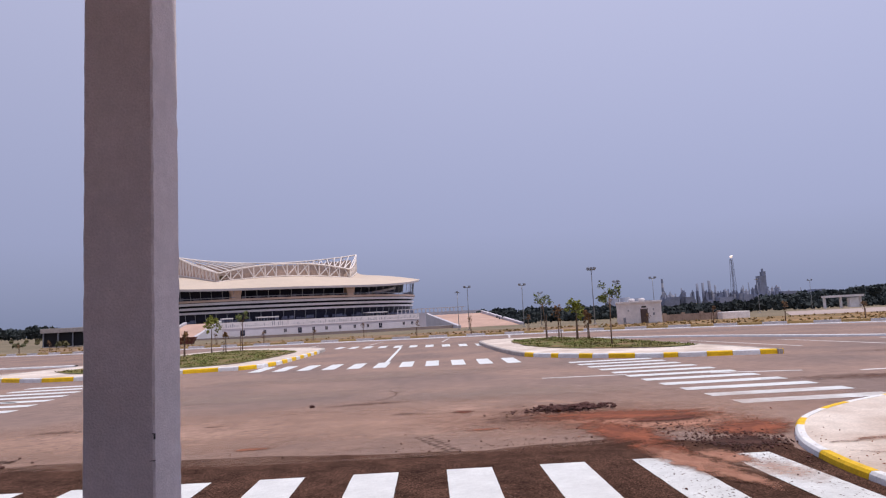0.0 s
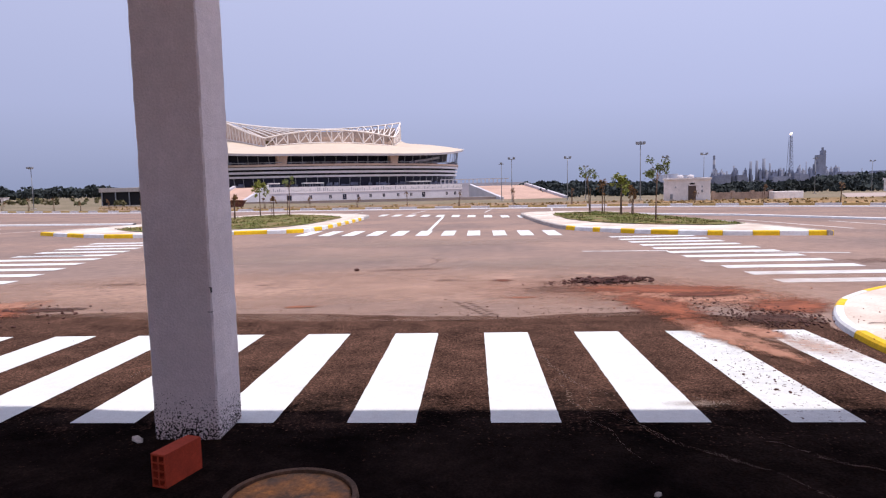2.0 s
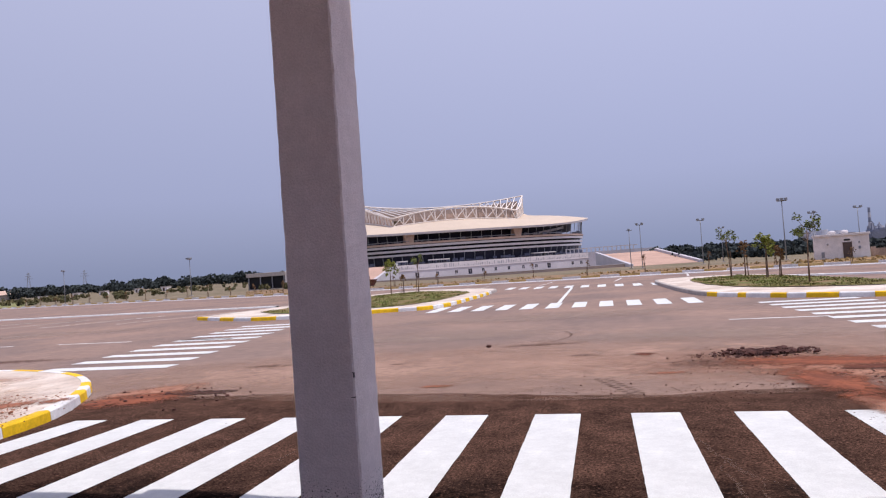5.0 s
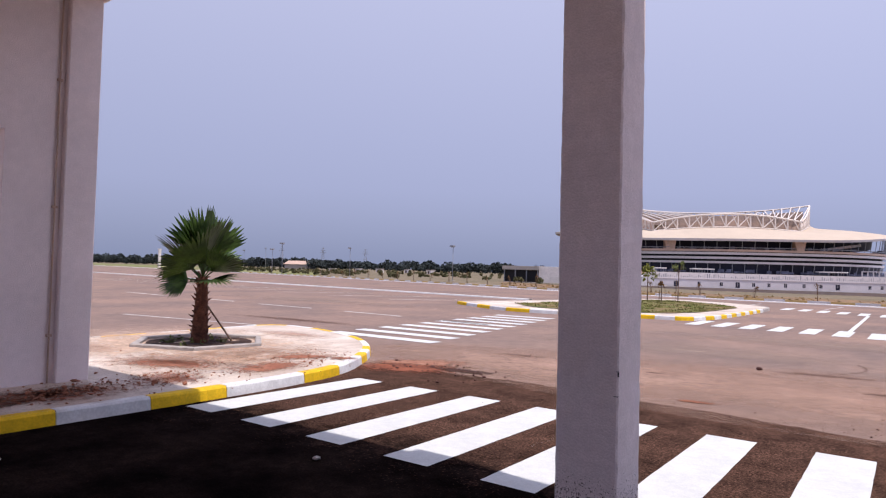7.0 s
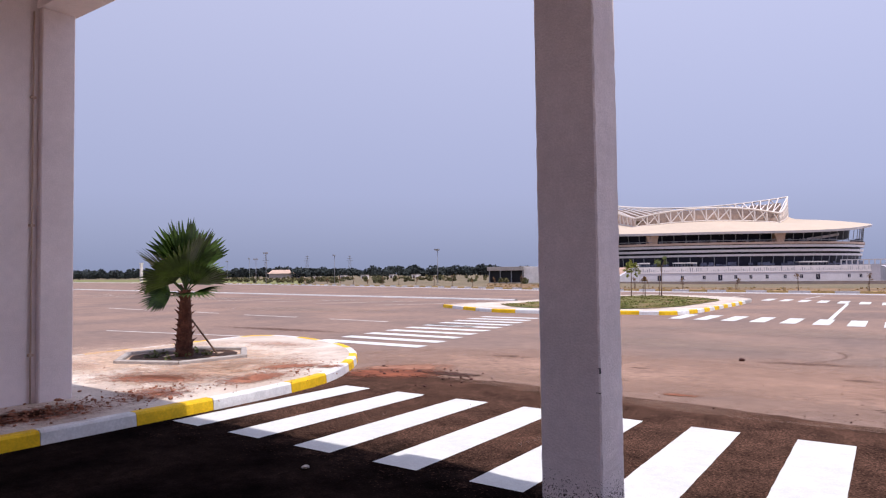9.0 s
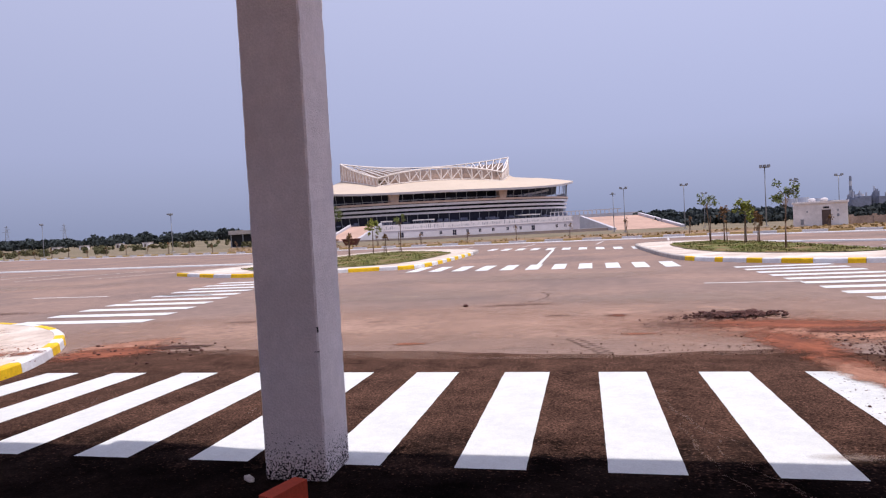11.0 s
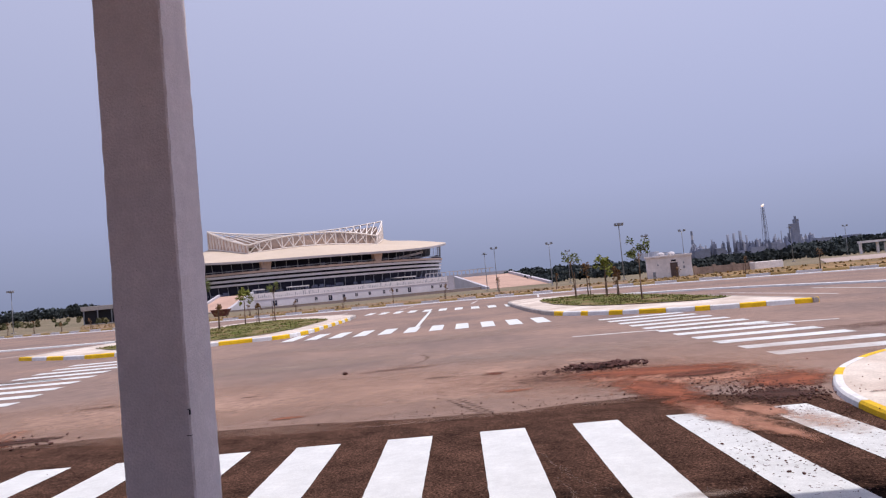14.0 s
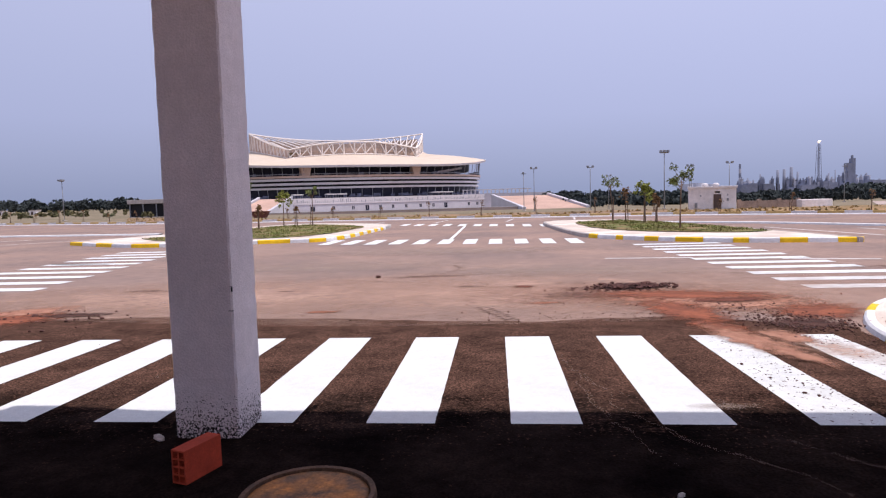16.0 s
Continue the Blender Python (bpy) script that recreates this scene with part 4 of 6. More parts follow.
M_TANBLOCK = mat("tan_block_wall", (0.42, 0.31, 0.25), 0.9, 0.3, 2.0, 20, 0.3, 0.01)
part("block_course", boxes((-2.9, 2.9, -0.12, 0.12, 0, 0.85)), M_TANBLOCK, lw)
for u in (-2.8, -0.9, 1.0, 2.8):
    part("pier", boxes((u - 0.15, u + 0.15, -0.17, 0.17, 0, 1.0)), M_TANBLOCK, lw)
wb = empty("white_block", 29.3, 66.5, -0.25, 12, label="pale concrete end wall of the verge", category="wall")
part("body", boxes((-1.0, 2.2, -0.4, 0.4, 0, 0.8), bevel=0.05), M_SHED, wb)

# dark pavilion on the other side
pv = empty("pavilion", -54.4, 97, -0.03, 2, label="low flat-roofed pavilion with its front's shade built in black and a white end", category="pavilion")
# Solid dark block just behind the posts, in place of a shaded interior.
part("front_shade_block", boxes((-3.3, 3.25, 0.35, 3.2, 0.1, 2.1)), M_DARK, pv, "near-black block standing in for the shade of the open front")
part("roof", boxes((-3.5, 3.4, -0.2, 3.4, 2.1, 2.75), bevel=0.03), M_KERB_G, pv)
part("floor", boxes((-3.4, 3.3, -0.1, 3.2, 0, 0.1)), M_KERB_G, pv)
part("end_wall", boxes((3.3, 7.4, 0.0, 3.3, 0, 2.7), bevel=0.03), M_SHED, pv)
part("rail", boxes((-3.2, 3.2, 0.0, 0.08, 0.7, 0.8)), M_DARK, pv)
for u in (-3.2, -1.1, 1.0, 3.1):
    part("post", boxes((u - 0.07, u + 0.07, 0, 0.15, 0, 2.1)), M_STEEL, pv)

pr = empty("gate_portal", 93.2, 150, ground_z(93, 150), -8, label="white flat-roofed gate portal by the trees", category="portal")
part("roof", boxes((-4.2, 4.2, -1, 1, 2.4, 2.9)), M_SHED, pr)
for u in (-4.0, -0.5, 3.7):
    part("pier", boxes((u - 0.2, u + 0.2, -0.3, 0.3, 0, 2.4)), M_SHED, pr)
part("kiosk", boxes((1.2, 3.2, -0.6, 0.8, 0, 2.2)), M_SHED, pr)

fb = empty("farm_building", -373, 330, -2.2, 40, label="distant tan building with a low pitched roof", category="building")
part("wall", boxes((-11, 11, -5, 5, 0, 5.5)), M_KERB_G, fb)
bm = bmesh.new()
v = [bm.verts.new(p) for p in ((-12, -6, 5.5), (12, -6, 5.5), (12, 6, 5.5), (-12, 6, 5.5), (-9, 0, 8.2), (9, 0, 8.2))]
for f in ((0, 1, 5, 4), (1, 2, 5), (2, 3, 4, 5), (3, 0, 4)):
    bm.faces.new([v[i] for i in f])
part("roof", bm, M_CLAD, fb)

# far country beyond the field: pale boxes standing in for car-like specks, a white pillar and power pylons
speck_rng = random.Random(91)
for k in range(5):
    y = speck_rng.uniform(190, 235)
    x = y * (-1.02 + 0.066 * k + speck_rng.uniform(-0.01, 0.01))
    w, d, h = speck_rng.uniform(0.9, 1.9), 1.2, speck_rng.uniform(1.0, 1.5)
    fs = empty("distant_shed", x, y, ground_z(x, y), speck_rng.uniform(-20, 20), label="small pale roofed box standing in for a car-like speck far across the field", category="shed", group="sheds across the field")
    part("wall", boxes((-w, w, -d, d, 0, h)), M_SHED, fs)
    part("roof", boxes((-w - 0.15, w + 0.15, -d - 0.15, d + 0.15, h, h + 0.22)), M_KERB_G, fs)
    part("door", boxes((-0.45, 0.45, -d - 0.06, -d, 0, h * 0.75)), M_BROWNDOOR, fs)
pil = empty("white_pillar", -222, 130, ground_z(-222, 130), label="tall white concrete pillar at the edge of the field", category="pillar")
part("shaft", boxes((-0.4, 0.4, -0.4, 0.4, 0, 6.6), bevel=0.05), M_SHED, pil)
part("cap", boxes((-0.5, 0.5, -0.5, 0.5, 6.6, 6.9)), M_SHED, pil)
for x, top in ((-718, 31), (-636, 28), (-560, 26)):
    py = empty("power_pylon", x, 600, ground_z(x, 600), 40, label="faint grey lattice power pylon on the horizon", category="pylon", group="power pylons")
    bm = bmesh.new()
    for a, b in ((-1, -1), (1, -1), (1, 1), (-1, 1)):
        tube(bm, (a * 2.6, b * 2.6, 0), (a * 0.4, b * 0.4, top), 0.22, 0.14, 4)
    for k in range(7):
        z0, z1 = top * k / 7, top * (k + 1) / 7
        w0, w1 = 2.6 - 2.2 * k / 7, 2.6 - 2.2 * (k + 1) / 7
        tube(bm, (-w0, -w0, z0), (w1, -w1, z1), 0.12, n=4)
        tube(bm, (w0, -w0, z0), (-w1, -w1, z1), 0.12, n=4)
    part("lattice_mast", bm, M_STEEL, py)
    for z in (0.74, 0.84, 0.94):
        part("cross_arm", boxes((-4.2 + 2 * (z - 0.74) * 6, 4.2 - 2 * (z - 0.74) * 6, -0.2, 0.2, top * z, top * z + 0.4)), M_STEEL, py)

# ---------------------------------------------------------------- street lamps


def lamp(x, y, h, heads, label="tall grey steel lamp mast with a flat floodlight head"):
    z = ground_z(x, y) if y > 54 else 0.0
    e = empty("lamp_mast", x, y, z, random.uniform(-20, 20), label=label, category="street lamp", group="lamp masts")
    bm = bmesh.new()
    tube(bm, (0, 0, 0), (0, 0, h), 0.02 * h / 2, 0.010 * h / 2 + 0.02, 8)
    part("mast", bm, M_STEEL, e, smooth=True)
    part("base_plate", boxes((-0.25, 0.25, -0.25, 0.25, 0, 0.12), bevel=0.02), M_KERB_G, e)
    part("cross_arm", boxes((-0.075 * h, 0.075 * h, -0.05, 0.05, h - 0.06, h + 0.04)), M_STEEL, e)
    for k in range(heads):
        u = (-0.06 + 0.12 * k / max(1, heads - 1)) * h if heads > 1 else 0.0
        hd = part("lamp_head", boxes((u - 0.024 * h, u + 0.024 * h, -0.35, 0.1, h + 0.02, h + 0.045 * h), bevel=0.02), M_STEEL, e)
        part("lens", boxes((u - 0.02 * h, u + 0.02 * h, -0.3, 0.06, h + 0.008, h + 0.02)), M_BAND, hd, "pale glass lamp lens")
    return e


random.seed(7)
for x, y, zt, heads in ((20.2, 85, 6.55, 3), (4.6, 98, 5.6, 2), (12.5, 96, 5.45, 2), (3.3, 105, 5.15, 1), (36.4, 110, 6.04, 2), (30.2, 110, 5.72, 2), (31.3, 113, 5.9, 1), (17.3, 110, 4.53, 2), (86, 150, 5.3, 2), (58, 118, 5.2, 1), (-60, 85, 5.4, 3), (-82.6, 85, 5.1, 1), (-101, 85, 6.0, 2), (-104, 85, 4.9, 2), (-150, 120, 6.5, 1), (-200, 150, 7, 2)):
    z = ground_z(x, y)
    lamp(x, y, zt - z, heads)

# ---------------------------------------------------------------- trees


def leaf_mesh(bm, centre, r, n, size, rng, flat=1.0):
    for _ in range(n):
        d = Vector((rng.gauss(0, 1), rng.gauss(0, 1), rng.gauss(0, 1)))
        d = d.normalized() * (rng.random() ** 0.45) * r
        p = Vector(centre) + Vector((d.x, d.y, d.z * flat))
        q = Euler((rng.uniform(-1.2, 1.2), rng.uniform(-1.2, 1.2), rng.uniform(0, 6.3))).to_matrix()
        s = size * rng.uniform(0.6, 1.4)
        vs = [bm.verts.new(p + q @ Vector(c) * s) for c in ((0, -1, 0), (0.45, 0, 0.1), (0, 1, 0), (-0.45, 0, 0.1))]
        bm.faces.new(vs)


def young_tree(x, y, z, h, crown, leaves, seed, lean=(0, 0), material=M_LEAF_DRY, stake=True, label="slim young tree with a thin sparse crown on the island turf"):
    rng = random.Random(seed)
    weeping = material is not M_LEAF_DRY
    e = empty("young_tree", x, y, z, rng.uniform(0, 360), label=label, category="tree", group="young trees on the islands")
    bm = bmesh.new()
    top = Vector((lean[0], lean[1], h * 0.72))
    mid = Vector((lean[0] * 0.3, lean[1] * 0.3, h * 0.35))
    tube(bm, (0, 0, -0.02), mid, 0.035, 0.028, 7)
    tube(bm, mid, top, 0.028, 0.018, 7)
    part("trunk", bm, M_WOOD, e, smooth=True)
    bm, lf = bmesh.new(), bmesh.new()
    for k in range(9):
        a = rng.uniform(0, 6.28)
        s = mid.lerp(top, rng.uniform(0.55, 1.0))
        if weeping:                                # long leaves arching over and hanging
            s = top
            t = top + Vector((math.cos(a) * crown * rng.uniform(0.5, 1.3), math.sin(a) * crown * rng.uniform(0.5, 1.3), h * rng.uniform(-0.26, 0.10)))
            bend = (s + t) / 2 + Vector((0, 0, h * 0.13))
            tube(bm, s, bend, 0.010, 0.006, 5)
            tube(bm, bend, t, 0.006, 0.003, 5)
            for c in (s.lerp(bend, 0.6), bend, bend.lerp(t, 0.5), t):
                leaf_mesh(lf, c, crown * 0.26, leaves // 30, 0.075, rng)
            continue
        t = s + Vector((math.cos(a) * crown * rng.uniform(0.4, 1), math.sin(a) * crown * rng.uniform(0.4, 1), h * rng.uniform(0.06, 0.26)))
        tube(bm, s, t, 0.012, 0.004, 5)
        leaf_mesh(lf, t, crown * 0.42, leaves // 9, 0.06, rng)
    part("branches", bm, M_WOOD, e)
    part("crown", lf, material, e, "sparse pale green leaves")
    if stake:
        bm = bmesh.new()
        tube(bm, (0.12, 0.05, -0.02), (0.1, 0.02, h * 0.5), 0.022, 0.02, 6)
        part("stake", bm, M_WOOD, e)
    return e


M_LEAF_BROWN = mat("withered_leaf", (0.24, 0.13, 0.055), 0.8, 0.4, 5, 25, 0.2, 0.004)
M_LEAF_YG = mat("yellow_green_leaf", (0.26, 0.28, 0.05), 0.7, 0.35, 5, 25, 0.2, 0.004)
IZ = 0.165
young_tree(5.55, 34.5, IZ, 2.55, 0.42, 260, 1, (-0.25, 0))
young_tree(6.2, 34.6, IZ, 2.0, 0.22, 110, 2, (0.02, 0), M_LEAF_BROWN, label="withered young tree tied to a stake on the island turf")
young_tree(6.75, 32.6, IZ, 2.15, 0.46, 420, 3, (0.05, 0), M_LEAF_YG, label="leafy yellow-green young tree on the island turf")
young_tree(7.25, 32.4, IZ, 1.55, 0.24, 120, 4, (-0.15, 0), M_LEAF_BROWN, label="withered young tree tied to a stake on the island turf")
young_tree(6.95, 27.2, IZ, 2.6, 0.45, 420, 5, (-0.1, 0), stake=False)
young_tree(-15.2, 37.6, IZ, 2.95, 0.5, 480, 6, (0.05, 0))
young_tree(-13.7, 36.3, IZ, 1.5, 0.25, 130, 7, (0, 0), M_LEAF_BROWN, label="withered young tree tied to a stake on the island turf")
young_tree(-13.2, 39.0, IZ, 2.4, 0.5, 460, 8, (0.06, 0), M_LEAF_YG, label="leafy yellow-green young tree on the island turf")
young_tree(-12.5, 39.4, IZ, 1.35, 0.22, 100, 9, (0, 0), M_LEAF_BROWN, label="withered young tree tied to a stake on the island turf")
young_tree(-11.6, 39.6, IZ, 2.55, 0.38, 260, 10, (-0.05, 0))
# a row of withered saplings along the far kerb
rng = random.Random(21)
for k in range(34):
    p = cut(fl, 40 + 4.4 * k, 41 + 4.4 * k)[0]
    x, y = p.x * 1.1, p.y * 1.1
    young_tree(x, y, ground_z(x, y) + 0.05, rng.uniform(1.0, 1.7), 0.2, 54, 40 + k, (rng.uniform(-0.15, 0.15), 0), M_LEAF_BROWN, label="withered sapling on the verge of the far road")


def wood(name, label, spots, material, seed, leaf, each):
    """Far trees as one body of leaf clumps."""
    rng = random.Random(seed)
    bm = bmesh.new()
    verts, faces = [], []
    for x, y, h, r in spots:
        z = ground_z(x, y)
        for _ in range(each):
            d = Vector((rng.gauss(0, 1), rng.gauss(0, 1), rng.gauss(0, 1))).normalized() * rng.random() ** 0.4
            p = Vector((x + d.x * r, y + d.y * r, z + h * 0.55 + d.z * h * 0.45))
            q = Euler((rng.uniform(-1, 1) + 1.3, rng.uniform(-1, 1), rng.uniform(-1.5, 1.5))).to_matrix()
            s = leaf * rng.uniform(0.5, 1.3)
            i = len(verts)
            verts += [tuple(p + q @ Vector(c) * s) for c in ((-0.8, -0.6, 0), (0.9, -0.7, 0.2), (0.6, 0.9, 0), (-0.5, 0.7, -0.2))]
            faces.append((i, i + 1, i + 2, i + 3))
    bm.free()
    me = bpy.data.meshes.new(name)
    me.from_pydata(verts, [], faces)
    me.materials.append(material)
    return tagged(new(name, me), label, "trees", kind="stuff")


rng = random.Random(5)
spots = []
for k in range(150):
    t = k / 149
    ratio = -2.15 + 1.75 * t                 # x over y
    y = 350 + rng.uniform(-25, 25) - 60 * max(0, 0.3 - t)
    spots.append((ratio * y, y, rng.uniform(6, 10.5) - 2.5 * t, rng.uniform(3, 7)))
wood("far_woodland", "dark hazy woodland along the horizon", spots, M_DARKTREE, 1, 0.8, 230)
spots = []
for k in range(170):
    ratio = 0.06 + 1.41 * k / 169
    y = 262 - 60 * max(0.0, ratio - 0.42) + rng.uniform(-14, 14)
    h = rng.uniform(4.6, 6.2) + (2.2 * min(1.0, (ratio - 0.5) / 0.2) if ratio > 0.5 else -1.7 if ratio > 0.27 else 0.0)
    spots.append((ratio * y, y, h, rng.uniform(2.5, 5.5)))
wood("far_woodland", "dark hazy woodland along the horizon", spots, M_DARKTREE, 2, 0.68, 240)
spots = []
for k in range(150):
    ratio = 0.10 + 1.4 * k / 149
    y = 178 - 70 * max(0.0, ratio - 0.5) + rng.uniform(-12, 12)
    spots.append((ratio * y, y, rng.uniform(1.6, 3.4), rng.uniform(1.5, 3.5)))
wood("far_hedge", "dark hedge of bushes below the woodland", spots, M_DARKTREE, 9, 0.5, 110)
M_SCRUB = mat("dry_scrub", (0.15, 0.125, 0.06), 0.95, 0.4, 0.3, 4, 0.0, second=(0.07, 0.075, 0.035))
spots = []
for k in range(230):
    ratio = rng.uniform(-1.5, -0.45)
    y = rng.uniform(92, 210)
    spots.append((ratio * y, y, rng.uniform(0.4, 1.5), rng.uniform(0.3, 1.0)))
wood("scrub", "dry scrub and saplings scattered over the field", spots, M_SCRUB, 3, 0.28, 40)

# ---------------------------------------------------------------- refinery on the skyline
# Distance haze is mixed into these blue-grey plant colours.
M_HAZY = mat("hazed_plant_steel", (0.27, 0.29, 0.37), 0.9, 0.25, 0.02, 0.5, 0.0)
M_HAZY_L = mat("hazed_pale_paint", (0.50, 0.50, 0.55), 0.9, 0.1, 0.02, 0.5, 0.0)
ref = empty("refinery", 380, 900, -3.8, label="hazy grey oil refinery with stacks, columns and a flare tower", category="refinery")
rng = random.Random(11)


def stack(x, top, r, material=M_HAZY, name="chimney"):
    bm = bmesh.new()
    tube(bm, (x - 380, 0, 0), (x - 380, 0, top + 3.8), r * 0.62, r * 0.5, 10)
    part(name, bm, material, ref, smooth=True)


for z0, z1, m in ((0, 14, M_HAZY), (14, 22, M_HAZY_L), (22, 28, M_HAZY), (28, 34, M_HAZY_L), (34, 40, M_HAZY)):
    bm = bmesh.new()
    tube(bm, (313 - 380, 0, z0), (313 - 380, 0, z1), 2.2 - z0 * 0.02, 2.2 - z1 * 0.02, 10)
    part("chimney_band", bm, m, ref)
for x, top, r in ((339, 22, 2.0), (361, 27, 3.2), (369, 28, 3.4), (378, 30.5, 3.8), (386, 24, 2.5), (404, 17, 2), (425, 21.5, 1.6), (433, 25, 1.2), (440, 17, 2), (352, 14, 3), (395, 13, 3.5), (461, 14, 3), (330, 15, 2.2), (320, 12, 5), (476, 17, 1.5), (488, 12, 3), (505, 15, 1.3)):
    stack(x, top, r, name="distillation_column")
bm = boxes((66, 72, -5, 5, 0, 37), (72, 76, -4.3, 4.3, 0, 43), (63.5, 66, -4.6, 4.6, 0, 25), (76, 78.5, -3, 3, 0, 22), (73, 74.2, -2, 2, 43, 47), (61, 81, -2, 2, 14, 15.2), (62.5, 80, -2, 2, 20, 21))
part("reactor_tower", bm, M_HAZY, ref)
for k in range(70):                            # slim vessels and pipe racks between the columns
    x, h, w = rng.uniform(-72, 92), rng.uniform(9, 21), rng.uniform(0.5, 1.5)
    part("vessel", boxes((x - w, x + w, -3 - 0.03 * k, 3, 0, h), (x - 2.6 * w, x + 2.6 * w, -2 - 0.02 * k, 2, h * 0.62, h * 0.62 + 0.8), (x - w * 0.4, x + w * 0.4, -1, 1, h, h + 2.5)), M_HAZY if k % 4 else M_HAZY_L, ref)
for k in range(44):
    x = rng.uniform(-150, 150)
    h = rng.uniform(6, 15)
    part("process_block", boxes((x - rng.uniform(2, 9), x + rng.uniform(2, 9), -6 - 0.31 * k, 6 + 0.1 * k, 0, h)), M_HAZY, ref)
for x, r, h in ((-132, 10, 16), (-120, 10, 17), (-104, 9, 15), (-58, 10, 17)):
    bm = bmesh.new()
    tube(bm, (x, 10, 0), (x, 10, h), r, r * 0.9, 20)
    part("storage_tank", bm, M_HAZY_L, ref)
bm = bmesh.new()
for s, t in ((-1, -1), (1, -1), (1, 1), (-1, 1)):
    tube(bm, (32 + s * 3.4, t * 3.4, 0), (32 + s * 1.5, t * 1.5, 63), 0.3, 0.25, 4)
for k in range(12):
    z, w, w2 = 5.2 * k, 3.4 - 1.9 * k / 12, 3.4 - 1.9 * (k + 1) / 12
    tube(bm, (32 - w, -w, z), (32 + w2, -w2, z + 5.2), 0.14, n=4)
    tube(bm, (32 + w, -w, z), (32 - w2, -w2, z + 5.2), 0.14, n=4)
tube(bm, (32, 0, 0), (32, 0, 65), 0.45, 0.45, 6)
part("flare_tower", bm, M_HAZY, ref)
fm = bpy.data.materials.new("gas_flame")
fm.use_nodes = True
b = fm.node_tree.nodes["Principled BSDF"]
b.inputs["Emission Color"].default_value, b.inputs["Emission Strength"].default_value = (1.0, 0.70, 0.50, 1), 1.1
bm = bmesh.new()
r = bmesh.ops.create_icosphere(bm, subdivisions=2, radius=1.0)
for v in r["verts"]:
    v.co = Vector((32 + v.co.x * 1.9 + max(0, v.co.z) * 1.6, v.co.y * 1.6, 66 + v.co.z * 2.0))
part("flame", bm, fm, ref, "small orange gas flame", smooth=True)

# ---------------------------------------------------------------- palms in their planters


def frond_mesh(name, seed, petiole, fan, droop, spread=82, fold=0.10):
    """A fan leaf along +x: a stalk, then folded blades that spread and droop."""
    rng = random.Random(seed)
    bm = bmesh.new()
    pts = [Vector((petiole * t, 0, 0.05 * math.sin(t * 3.1) * petiole)) for t in (0, 0.33, 0.66, 1.0)]
    for a, b in zip(pts, pts[1:]):
        tube(bm, a, b, 0.014, 0.011, 5)
    hub = pts[-1]
    n = 24
    for k in range(n):
        a = radians(-spread + 2 * spread * k / (n - 1)) + rng.uniform(-0.02, 0.02)
        l = fan * (1 - 0.30 * abs(k / (n - 1) - 0.5) * 2) * rng.uniform(0.88, 1.06)
        d = Vector((math.cos(a), math.sin(a), 0))
        s = Vector((-math.sin(a), math.cos(a), 0))
        w = 0.030 * fan / 0.7
        cup = fold * abs(math.sin(a)) * fan
        prof = []
        for t in (0.0, 0.3, 0.62, 0.85, 1.0):
            c = hub + d * l * t + Vector((0, 0, cup * t - droop * l * t ** 2.6))
            ww = w * (0.35, 1.15, 1.0, 0.55, 0.05)[(0.0, 0.3, 0.62, 0.85, 1.0).index(t)]
            prof.append((bm.verts.new(c - s * ww + Vector((0, 0, 0.012 * (1 - t)))), bm.verts.new(c - Vector((0, 0, 0.012 * (1 - t)))), bm.verts.new(c + s * ww + Vector((0, 0, 0.012 * (1 - t))))))
        for p, q in zip(prof, prof[1:]):
            bm.faces.new((p[0], p[1], q[1], q[0]))
            bm.faces.new((p[1], p[2], q[2], q[1]))
    me = bpy.data.meshes.new(name)
    bm.to_mesh(me)
    bm.free()
    me.materials.append(M_LEAF)
    return me


FRONDS = [frond_mesh("frond", 60 + k, 0.30 + 0.07 * k, 0.86 - 0.03 * k, 0.10 + 0.12 * k) for k in range(4)]
# stiffer, half-folded fans: long upright ones in the heart, short ones round it
FOLDED = [frond_mesh("frond", 80 + k, 0.36 - 0.01 * k, 0.88 - 0.07 * k, 0.02 + 0.06 * k, 60 + 5 * k, 0.42 - 0.08 * k) for k in range(4)]


